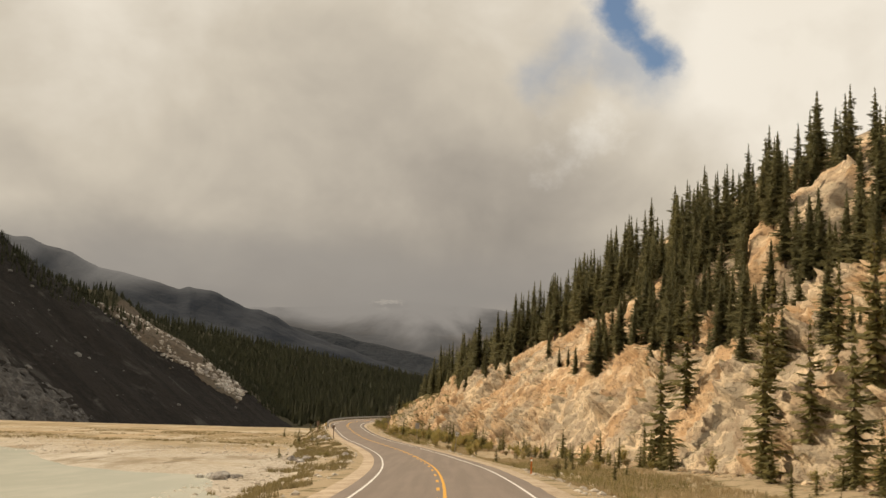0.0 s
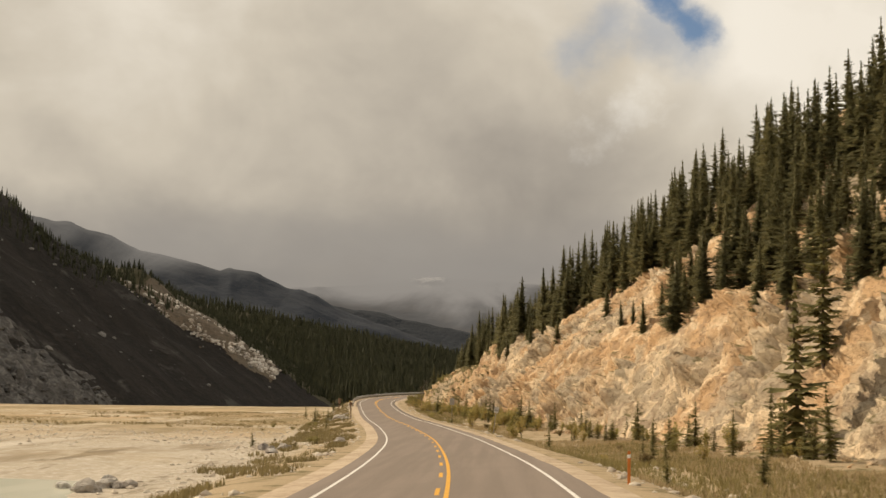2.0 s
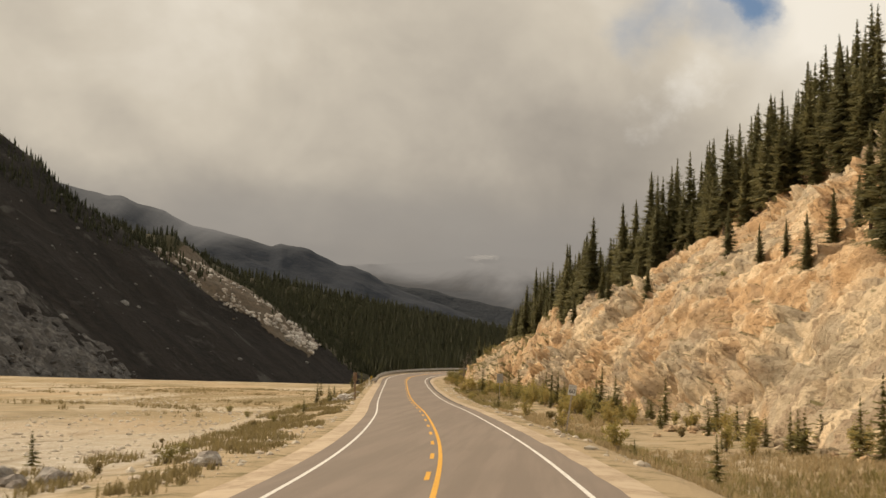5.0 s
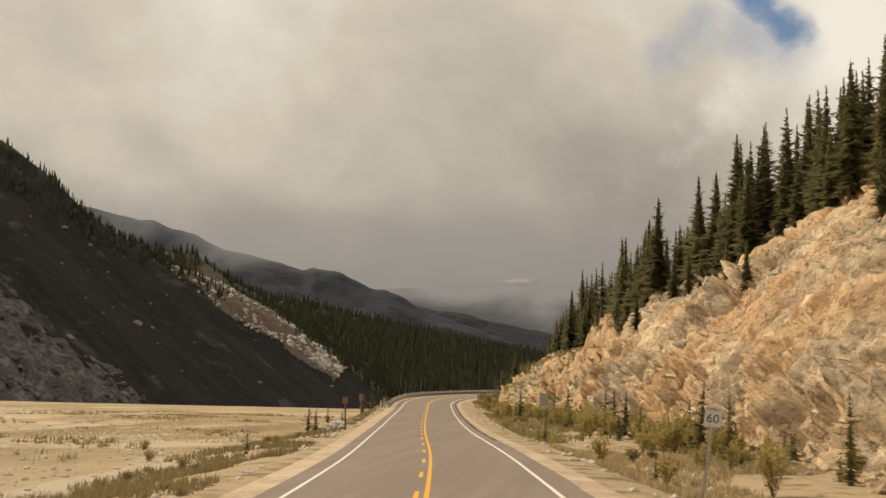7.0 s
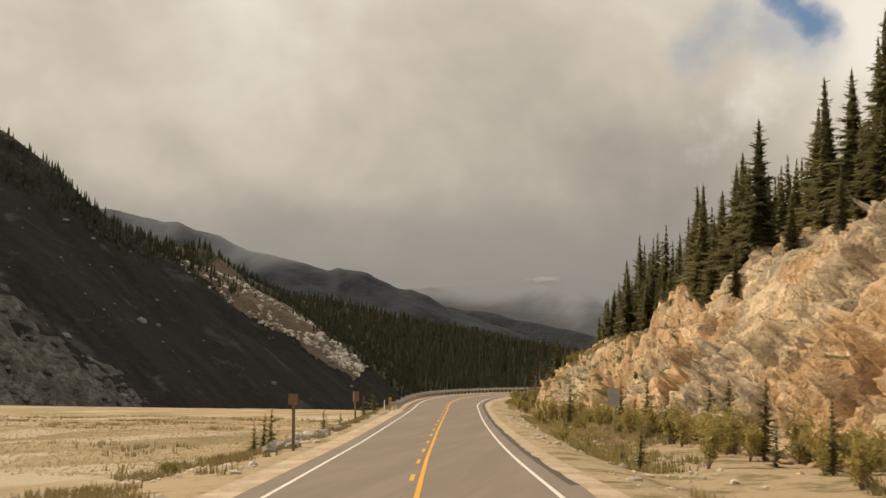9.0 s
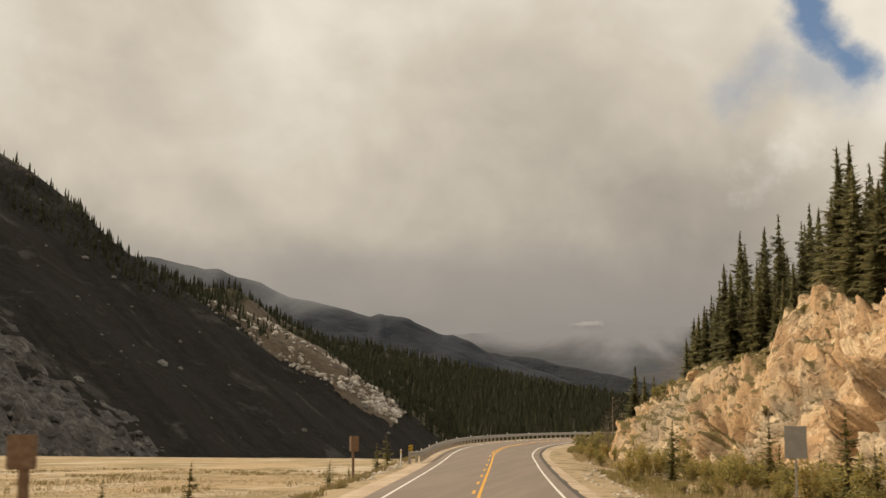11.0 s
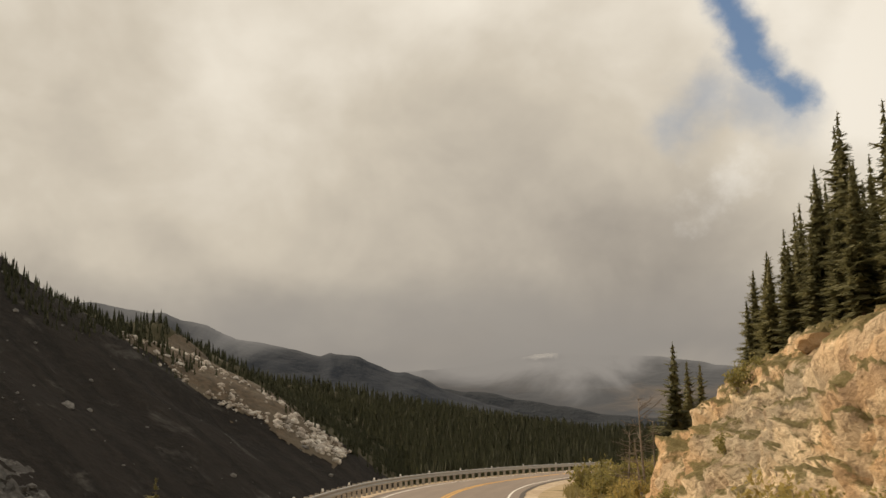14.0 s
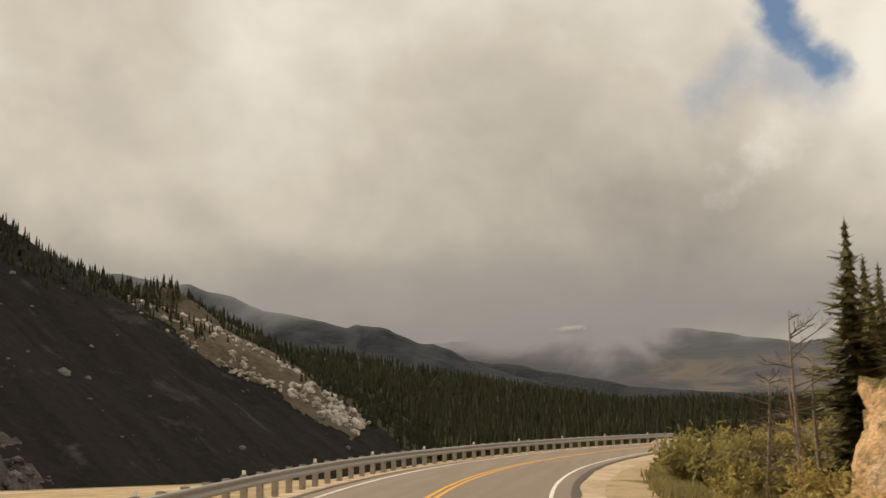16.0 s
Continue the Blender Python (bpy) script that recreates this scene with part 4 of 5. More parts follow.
# ---- boulders ----
def boulder_bm(seed, size, flat=0.75, detail=1):
    bm = bmesh.new()
    bmesh.ops.create_icosphere(bm, subdivisions=detail + 1, radius=size)
    off = Vector((seed * 3.7, seed * 1.3, seed * 7.1))
    for v in bm.verts:
        p = v.co / size
        k = 1 + 0.45 * noise.noise(p * 1.3 + off) + 0.22 * noise.noise(p * 3.1 + off)
        c = noise.cell(p * 1.1 + off)
        v.co = Vector((v.co.x * 1.15, v.co.y * 0.95, v.co.z * flat)) * (k + 0.12 * c)
    return bm


def boulder_field(name, places, mat, label, category="boulders", detail=0, kind="stuff"):
    """Loose rocks, joined."""
    shapes = []
    for s in range(6):
        bm = boulder_bm(s + 1, 1.0, detail=detail)
        bm.verts.ensure_lookup_table()
        shapes.append((np.array([v.co[:] for v in bm.verts]), np.array([[v.index for v in f.verts] for f in bm.faces])))
        bm.free()
    tris = []
    for x, y, z, s in places:
        V, Fc = shapes[rng.randrange(6)]
        a = rng.uniform(0, 6.28)
        rot = np.array([[math.cos(a), -math.sin(a), 0], [math.sin(a), math.cos(a), 0], [0, 0, 1]])
        W = (V * (rng.uniform(0.8, 1.3), rng.uniform(0.8, 1.2), rng.uniform(0.7, 1.1))) @ rot.T * s + (x, y, z)
        tris.append(W[Fc])
    ob = new(name, blades_mesh(name, np.concatenate(tris), mat))
    return tagged(ob, label, category, kind=kind)


places = []
while len(places) < 640:
    x = -131 - 98 * rng.random()
    back = spur_back(x, 790.0)
    y = 580 + (back / 0.727 + (x + 180) * 0.935) / 0.354 - 13 + (28 + (-138 - x) * 0.45) * rng.random() ** 1.1
    heap = noise.noise((x * 0.07, y * 0.05, 2.0)) + (0.3 if x > -158 else 0.0)
    if heap > 0.08 or rng.random() < 0.10:
        z = float(spur_z(np.array(x), np.array(y)))
        places.append((x, y, z + 0.4, 0.35 + (2.0 if x > -165 else 1.5) * rng.random() ** 3))
boulder_field("boulder_band", places, boulder_mat, "band of pale boulders running down the mountain slope")

pale_talus_mat = make_speckled("pale_stone", (0.11, 0.105, 0.10), (0.18, 0.175, 0.165), 0.8, 0.95, 0.4, 0.1)
# pale stones on the dark slope, and the talus fan at its foot
places = []
while len(places) < 170:
    x, y = rng.uniform(-420, -120), rng.uniform(560, 780)
    a, b = spur_front(x, y), spur_back(x, y)
    if 1 < a < b:
        places.append((x, y, float(spur_z(np.array(x), np.array(y))), 0.3 + 2.4 * rng.random() ** 5))
boulder_field("scree_stones", places, pale_talus_mat, "scattered grey stones on the dark scree slope")


X, Y = np.meshgrid(np.arange(-420, -120, 1.6), np.arange(440, 630, 1.6))
edge = 602 + 0.30 * (X + 172) + 8 * fractal(X, Y, 0 * X, 40.0, 3, 91)
lift = np.clip((edge - Y) / 14, -1.2, 1)
Zfan = spur_z(X, Y) + 2.2 * lift + 0.7 * blocks(X, Y, 0 * X, 5.0, 92, 0.8)[0] + 0.6 * blocks(X, Y, 0 * X, 2.4, 93, 0.9)[0]
fan = grid_object("talus_fan", X, Y, Zfan, talus_mat, smooth=False, keep=((lift > -0.9) & (Zfan > FLAT - 6))[:-1, :-1])
tagged(fan, "fan of loose grey talus at the foot of the dark slope", "talus", kind="structure")
places = []
while len(places) < 2000:
    x, y = rng.uniform(-330, -150), rng.uniform(470, 612)
    if y < 602 + 0.30 * (x + 172) and spur_front(x, y) > -1 and spur_front(x, y) < 90:
        places.append((x, y, float(spur_z(np.array(x), np.array(y))) + 2.0, 0.3 + 1.5 * rng.random() ** 4))
boulder_field("talus_boulders", places, talus_mat, "loose grey boulders lying on the talus fan")

# ---- far mountains and the mist that hangs before them ----
def ridge_object(name, azimuths, elevations, near, far, mat, label, seed, rugged=1.0):
    """A mountain side that climbs from its foot at the distance near to its crest at the distance far."""
    az = np.radians(np.linspace(azimuths[0], azimuths[-1], 260))
    crest = np.interp(az, np.radians(azimuths), np.radians(elevations))
    ks = np.linspace(0, 1.25, 46)
    A, K = np.meshgrid(az, ks)
    R = near + (far - near) * K
    X, Y = -6 + R * np.sin(A), 184 + R * np.cos(A)
    top = np.tan(crest)[None, :] * far
    shape = np.where(K <= 1, K ** 1.3, 1 - (K - 1) * 1.6)
    rel = fractal(X, Y, 0 * X, 420.0, 5, seed, 0.55)
    Z = FLAT - 8 + top * shape + rel * rugged * np.sin(np.clip(K, 0, 1) ** 1.5 * math.pi) * 14 + rugged * 7 * fractal(X, Y, 0 * X, 90.0, 3, seed + 9) * np.clip(K * 3, 0, 1)
    ob = grid_object(name, X, Y, Z, mat)
    return tagged(ob, label, "mountain", kind="structure")


# cloud shadow and the blue of distance are put into both ridge colours
hazed_slope_mat = make_speckled("far_rock_haze_and_shade", (0.004, 0.009, 0.018), (0.009, 0.015, 0.026), 0.012, 1.0, 0.5, 20.0, c=(0.007, 0.012, 0.021))
cloud_shade_slope_mat = make_speckled("far_forest_cloud_shade", (0.007, 0.011, 0.017), (0.014, 0.019, 0.026), 0.010, 1.0, 0.8, 30.0)


def make_far_tundra():
    m, n = material("far_tundra")
    p = place(n)
    f = n.noise(n.add("ShaderNodeMapping", Vector=p, Rotation=(0, 0.25, 0), Scale=(0.5, 0.5, 2.2)).outputs[0], 0.006, 5.0, 0.6, 0.6)
    x, y, z = n.add("ShaderNodeSeparateXYZ", Vector=p).outputs
    col = n.mix(n.math("MULTIPLY", n.step(f, 0.44, 0.58), n.step(x, -60.0, 160.0, 0.15, 1.0)), (0.016, 0.019, 0.024), (0.13, 0.095, 0.062))
    # dark forest over the rounded top
    rise = n.math("ADD", z, n.math("MULTIPLY", n.math("SUBTRACT", n.noise(p, 0.006, 4.0), 0.5), 130.0))
    col = n.mix(n.math("MULTIPLY", n.step(rise, 330.0, 375.0), n.step(x, -150.0, 0.0)), col, (0.032, 0.035, 0.040))
    # two snow patches below the crest
    fray = n.math("MULTIPLY", n.math("SUBTRACT", n.noise(p, 0.03, 4.0, 0.65), 0.5), 3.6)
    for sx, sz, rx, rz in ((-236.0, 490.0, 60.0, 13.0), (-262.0, 458.0, 40.0, 8.0)):
        px, pz = n.math("DIVIDE", n.math("SUBTRACT", x, sx), rx), n.math("DIVIDE", n.math("SUBTRACT", z, sz), rz)
        far = n.math("ADD", n.math("SQRT", n.math("ADD", n.math("MULTIPLY", px, px), n.math("MULTIPLY", pz, pz))), fray)
        col = n.mix(n.step(far, 0.8, 1.1, 1.0, 0.0), col, (0.85, 0.84, 0.82))
    finish(n, col, 1.0, f, 0.6, 40.0, spec=0.1)
    return m


ridge_object("mountain_1", [-30, -25, -20.5, -18.5, -17.2, -15.8, -14.4, -13.3, -12.8, -10.6, -9.3, -7.9, -6.5, -5.1, -2.6, 0, 5], [9.75, 8.95, 8.3, 7.8, 7.25, 6.95, 6.75, 6.5, 6.65, 5.98, 5.6, 5.05, 4.5, 4.0, 3.1, 2.5, 1.6], 2500, 3600, hazed_slope_mat, "forested mountain ridge under low cloud, coloured blue-dark for haze and cloud shade", 101)
ridge_object("mountain_2", [-12, -6.6, -3.1, -0.5, 2.9, 6, 9, 14], [5.2, 4.72, 4.12, 3.55, 3.2, 3.0, 3.2, 3.6], 3000, 3850, cloud_shade_slope_mat, "forested ridge across the head of the valley, coloured dark for cloud shade", 131, 0.7)
ridge_object("mountain_3", [-12, -8, -5.8, -4, -2.9, -1.8, 0.7, 2.0, 3.3, 4.2, 5.0, 5.6, 6.5, 7.3, 10, 14], [5.5, 5.7, 5.9, 6.2, 6.35, 6.3, 6.15, 6.05, 5.95, 5.8, 5.6, 5.55, 5.4, 5.2, 5.6, 6.3], 3980, 4600, make_far_tundra(), "brown mountain with snow patches half hidden in cloud", 151, 0.6)


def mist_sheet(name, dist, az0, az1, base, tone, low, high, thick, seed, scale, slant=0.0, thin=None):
    """A hanging veil of cloud: the land shows through, and its haze light is a set emission."""
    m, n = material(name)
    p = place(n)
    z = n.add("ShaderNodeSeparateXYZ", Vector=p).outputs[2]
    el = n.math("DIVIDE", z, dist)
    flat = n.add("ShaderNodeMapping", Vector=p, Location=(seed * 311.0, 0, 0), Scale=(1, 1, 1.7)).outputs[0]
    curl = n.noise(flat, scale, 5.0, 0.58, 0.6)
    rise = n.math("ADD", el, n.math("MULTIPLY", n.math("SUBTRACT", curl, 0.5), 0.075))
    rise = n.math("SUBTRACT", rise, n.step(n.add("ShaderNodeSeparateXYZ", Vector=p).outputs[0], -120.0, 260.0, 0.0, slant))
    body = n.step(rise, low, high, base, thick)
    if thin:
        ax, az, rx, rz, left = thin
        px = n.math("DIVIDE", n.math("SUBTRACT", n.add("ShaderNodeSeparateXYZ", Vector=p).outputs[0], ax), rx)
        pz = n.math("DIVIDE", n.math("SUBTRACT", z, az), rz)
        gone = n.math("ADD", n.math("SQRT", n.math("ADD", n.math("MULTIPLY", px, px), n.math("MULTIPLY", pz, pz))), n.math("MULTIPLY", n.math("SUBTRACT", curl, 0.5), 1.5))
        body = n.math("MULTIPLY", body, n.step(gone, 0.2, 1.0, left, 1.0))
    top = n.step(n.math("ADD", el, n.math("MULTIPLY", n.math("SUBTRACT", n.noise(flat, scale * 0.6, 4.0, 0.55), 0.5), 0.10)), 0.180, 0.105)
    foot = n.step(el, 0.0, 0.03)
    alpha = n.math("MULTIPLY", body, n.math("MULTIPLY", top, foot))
    # fixed emission paints the brightness of the haze; nothing lights the sheet
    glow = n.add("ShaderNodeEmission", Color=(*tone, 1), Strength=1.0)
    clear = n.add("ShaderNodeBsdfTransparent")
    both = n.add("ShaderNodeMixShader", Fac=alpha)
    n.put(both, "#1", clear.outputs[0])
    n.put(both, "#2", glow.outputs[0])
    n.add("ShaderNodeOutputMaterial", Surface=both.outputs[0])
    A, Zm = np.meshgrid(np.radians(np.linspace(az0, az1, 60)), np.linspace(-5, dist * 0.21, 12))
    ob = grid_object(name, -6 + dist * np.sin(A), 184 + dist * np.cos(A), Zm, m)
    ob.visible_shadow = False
    return tagged(ob, "self-lit sheet standing in for pale grey mist before the mountains", "mist", kind="structure")


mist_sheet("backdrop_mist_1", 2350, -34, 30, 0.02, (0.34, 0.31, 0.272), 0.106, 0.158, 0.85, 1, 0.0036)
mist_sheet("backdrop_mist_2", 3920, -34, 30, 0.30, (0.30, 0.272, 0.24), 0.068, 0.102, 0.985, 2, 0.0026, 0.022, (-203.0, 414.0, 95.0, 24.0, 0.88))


# ---- things beside the road ----
def on_road(y, off):
    """A place off metres to the right of the centre line, and the road's heading there in degrees."""
    y0 = np.array(float(y))
    dx = float(road_x(y0 + 0.5) - road_x(y0 - 0.5))
    k = math.hypot(dx, 1)
    return float(road_x(y0)) + off / k, float(y) - off * dx / k, float(road_z(y0) + bank(y0) * max(-5, min(5, off))), -math.degrees(math.atan(dx))


wood_post_mat = make_speckled("weathered_brown_wood", (0.14, 0.088, 0.056), (0.20, 0.135, 0.09), 9.0, 0.85, 0.5)
grey_wood_mat = make_speckled("grey_weathered_wood", (0.30, 0.27, 0.23), (0.40, 0.36, 0.31), 9.0, 0.9, 0.5)
sign_white_mat = make_speckled("sign_white", (0.62, 0.60, 0.56), (0.50, 0.48, 0.45), 1.5, 0.5, 0.02)
sign_back_mat = make_speckled("sign_back_aluminium", (0.36, 0.35, 0.33), (0.30, 0.29, 0.275), 2.0, 0.5, 0.05, metal=0.5)
black_mat = make_speckled("black_paint", (0.015, 0.015, 0.015), (0.03, 0.03, 0.03), 4.0, 0.6, 0.02)
yellow_sign_mat = make_speckled("yellow_sign", (0.62, 0.42, 0.03), (0.52, 0.34, 0.03), 4.0, 0.5, 0.02)
orange_mat = make_speckled("orange_plastic", (0.62, 0.20, 0.04), (0.50, 0.16, 0.03), 4.0, 0.6, 0.02)
reflector_mat = make_speckled("white_reflector", (0.85, 0.84, 0.80), (0.78, 0.76, 0.72), 4.0, 0.3, 0.02)


def guardrail():
    rail = new("guardrail")
    tagged(rail, "galvanised steel guardrail on short posts along the outer bend", "guardrail")
    y = np.linspace(300, 409, 700)
    x = road_x(y)
    k = np.sqrt(1 + np.gradient(x, y) ** 2)
    px, py = x - 5.15 / k, y + 5.15 * np.gradient(x, y) / k
    s = np.concatenate([[0], np.cumsum(np.hypot(np.diff(px), np.diff(py)))])
    z = road_z(y) + bank(y) * -5 - 0.02
    # corrugated beam, flared down and away at its start
    shape = [(0.0, 0.44), (0.045, 0.47), (0.055, 0.53), (0.0, 0.575), (0.0, 0.645), (0.055, 0.69), (0.045, 0.75), (0.0, 0.78)]
    ss = np.arange(0, s[-1], 0.95)
    bx, by, bz = np.interp(ss, s, px), np.interp(ss, s, py), np.interp(ss, s, z)
    tx, ty = np.gradient(bx, ss), np.gradient(by, ss)
    kk = np.hypot(tx, ty)
    rx, ry = ty / kk, -tx / kk
    flare = np.clip(1 - ss / 5.0, 0, 1) ** 2
    o = np.array([p[0] for p in shape])[None, :] - 0.7 * flare[:, None]
    X, Y = bx[:, None] + rx[:, None] * o, by[:, None] + ry[:, None] * o
    Z = bz[:, None] + np.array([p[1] for p in shape])[None, :]
    beam = grid_object("beam", X, Y, Z, steel_mat, True, rail)
    solid = beam.modifiers.new("thickness", "SOLIDIFY")
    solid.thickness = 0.006
    posts = np.arange(0.4, s[-1] - 0.5, 1.9)
    post_me, cap_me = None, None
    for i, sp in enumerate(posts):
        cx, cy, cz = np.interp(sp, s, px), np.interp(sp, s, py), np.interp(sp, s, z)
        turn = math.degrees(math.atan2(np.interp(sp, s, np.gradient(py, s)), np.interp(sp, s, np.gradient(px, s))))
        f = max(0.0, 1 - sp / 5.0) ** 2 * 0.7
        nx, ny = math.sin(radians(turn)), -math.cos(radians(turn))
        m = pose(cx - nx * (0.11 + f), cy - ny * (0.11 + f), cz, 0, 0, turn)
        if post_me is None:
            post = part("post", box_bm(0.18, 0.20, 1.25, (0, 0, 0.205), 0.012), grey_wood_mat, rail)
            post_me = post.data
        else:
            post = new("post", post_me)
            post.parent = rail
        post.matrix_basis = m
        if i % 5 == 2:
            if cap_me is None:
                cap = part("reflector", box_bm(0.07, 0.10, 0.13, (0, 0, 0.895), 0.01), reflector_mat, rail)
                cap_me = cap.data
            else:
                cap = new("reflector", cap_me)
                cap.parent = rail
            cap.matrix_basis = m
    return rail


guardrail()


def text_part(body, size, mat, parent, at, turn_x=90):
    cu = bpy.data.curves.new("lettering", "FONT")
    cu.body, cu.size, cu.align_x, cu.align_y, cu.extrude = body, size, "CENTER", "CENTER", 0.003
    ob = new("lettering", cu)
    me = bpy.data.meshes.new_from_object(ob.evaluated_get(bpy.context.evaluated_depsgraph_get()))
    bpy.data.objects.remove(ob)
    me.materials.append(mat)
    ob = new("lettering", me)
    ob.parent = parent
    ob.matrix_basis = pose(*at, turn_x, 0, 0)
    return ob


def speed_sign():
    x, y = 2.36, 172.3
    z = ground_at(x, y)
    sign = new("speed_limit_sign")
    sign.matrix_basis = pose(x, y, z, 0, 7, -4)
    tagged(sign, "white maximum 60 speed limit sign on a leaning grey post", "road sign")
    h = 1.62 - z
    part("post", box_bm(0.09, 0.09, h + 1.0, (0, 0.06, (h + 0.3) / 2 - 0.35), 0.01), grey_wood_mat, sign)
    panel = part("panel", box_bm(0.50, 0.012, 0.63, (0, 0, h), 0.005), sign_white_mat, sign)
    text_part("60", 0.39, black_mat, panel, (0, -0.010, h - 0.08))
    text_part("MAXIMUM", 0.09, black_mat, panel, (0, -0.010, h + 0.21))
    return sign


speed_sign()


def plain_sign():
    x, y = -4.8, 260.4
    z = ground_at(x, y)
    sign = new("road_sign")
    sign.matrix_basis = pose(x, y, z, 0, 0, 6)
    tagged(sign, "plain grey sign panel on a thin post among bushes", "road sign")
    c = 2.55 - z
    part("post", box_bm(0.07, 0.07, c + 0.9, (0, 0.05, (c + 0.9) / 2 - 0.5), 0.008), steel_mat, sign)
    part("panel", box_bm(0.86, 0.012, 1.25, (0, 0, c), 0.005), sign_back_mat, sign)
    return sign


plain_sign()


def sign_back(x, y, top, w, h, thick, label, turn):
    z = ground_at(x, y)
    sign = new("wooden_sign")
    sign.matrix_basis = pose(x, y, z, 0, -2, turn)
    tagged(sign, label, "sign")
    c = top - z
    part("post", box_bm(0.14, 0.14, c + 0.4, (0.02, 0.0, c / 2 - 0.3), 0.015), wood_post_mat, sign)
    part("board", box_bm(w, thick, h, (0, -thick / 2 - 0.04, c - h / 2), 0.015), wood_post_mat, sign)
    return sign


sign_back(-19.6, 229.0, 2.05, 0.44, 0.52, 0.10, "dark brown wooden board on a single leaning post", 12)
sign_back(-28.4, 285.0, 2.75, 0.50, 0.95, 0.32, "brown boxed wooden sign standing in dry grass", 38)


def marker_post(x, y, mat, label, height=1.05):
    z = ground_at(x, y)
    ob = part("marker_post", box_bm(0.10, 0.035, height + 0.3, (0, 0, height / 2 - 0.15), 0.012), mat)
    ob.matrix_basis = pose(x, y, z, 0, 0, 5)
    tagged(ob, label, "marker post")
    band = part("band", box_bm(0.104, 0.039, 0.12, (0, 0, height * 0.84), 0.004), reflector_mat if mat is not reflector_mat else yellow_sign_mat, ob)
    return ob


x, y, z, turn = on_road(80, 5.9)
marker_post(x, y, orange_mat, "orange plastic marker post at the road's edge")
x, y, z, turn = on_road(297, -6.2)
marker_post(x, y, reflector_mat, "white marker post before the guardrail's end", 1.2)


def chevron():
    x, y, z, turn = on_road(303, -6.0)
    sign = new("hazard_marker")
    sign.matrix_basis = pose(x, y, z, 0, 0, turn)
    tagged(sign, "yellow and black striped hazard marker at the guardrail's end", "hazard marker")
    part("post", box_bm(0.08, 0.08, 1.5, (0, 0.05, 0.35), 0.01), grey_wood_mat, sign)
    board = part("board", box_bm(0.32, 0.012, 0.75, (0, 0, 0.82), 0.004), yellow_sign_mat, sign)
    for k in range(3):
        part("stripe", box_bm(0.30, 0.004, 0.085, (0, -0.009, 0.60 + 0.22 * k), 0, Matrix.Rotation(radians(-28), 4, "Y")), black_mat, board)
    return sign


chevron()

# the block perched on the hill's top edge
ob = part("boulder", boulder_bm(77, 0.85, detail=1), rock_mat)
ob.matrix_basis = pose(-6.1, 323.6, surface_at(-6.1, 323.6) + 0.35, 0, 0, 40)
tagged(ob, "single pale boulder perched on the edge of the rock", "boulder")

# stones heaped beside the left verge
k = 0
stone_label = "angular pale boulder on the verge beside the road"
for cx, cy, n, spread in ((-20.6, 231.5, 9, 1.6), (-22.9, 248.5, 14, 2.6), (-16.0, 96, 10, 1.6), (-13.5, 132, 6, 3.0), (10.5, 178, 8, 3.0), (15, 205, 9, 4.0), (17, 150, 10, 5.0), (8.5, 232, 7, 3.0)):
    for i in range(n):
        size = rng.uniform(0.18, 0.55)
        x, y = cx + rng.gauss(0, spread * 0.5), cy + rng.gauss(0, spread)
        if -6.4 < x - float(road_x(np.array(y))) < 6.8:
            continue
        ob = part("boulder", boulder_bm(k + 20, size, detail=1), boulder_mat if cx < 0 else rock_mat)
        ob.matrix_basis = pose(x, y, ground_at(x, y) + size * 0.25, 0, 0, rng.uniform(0, 360))
        tagged(ob, stone_label, "boulder", "boulders on the verge")
        k += 1

# ---- low growth ----
def make_leaf(name, a, b, c):
    m, n = material(name)
    isle = n.add("ShaderNodeNewGeometry").outputs["Random Per Island"]
    tone = n.add("ShaderNodeObjectInfo").outputs["Random"]
    col = n.mix(isle, a, b)
    col = n.mix(n.math("MULTIPLY", tone, 0.6), col, c)
    leafy(n, col, 0.4)
    return m


willow_mat = make_leaf("willow_leaves", (0.25, 0.235, 0.08), (0.42, 0.35, 0.12), (0.44, 0.33, 0.12))
brush_mat = make_leaf("brown_brush", (0.20, 0.155, 0.075), (0.30, 0.23, 0.115), (0.18, 0.155, 0.065))
dry_grass_mat = make_leaf("dry_grass", (0.35, 0.27, 0.15), (0.46, 0.37, 0.22), (0.28, 0.22, 0.11))
green_grass_mat = make_leaf("olive_grass", (0.20, 0.175, 0.07), (0.32, 0.26, 0.11), (0.24, 0.20, 0.085))
twig_mat = make_speckled("grey_twigs", (0.20, 0.16, 0.12), (0.30, 0.25, 0.20), 10.0, 0.9, 0.3)


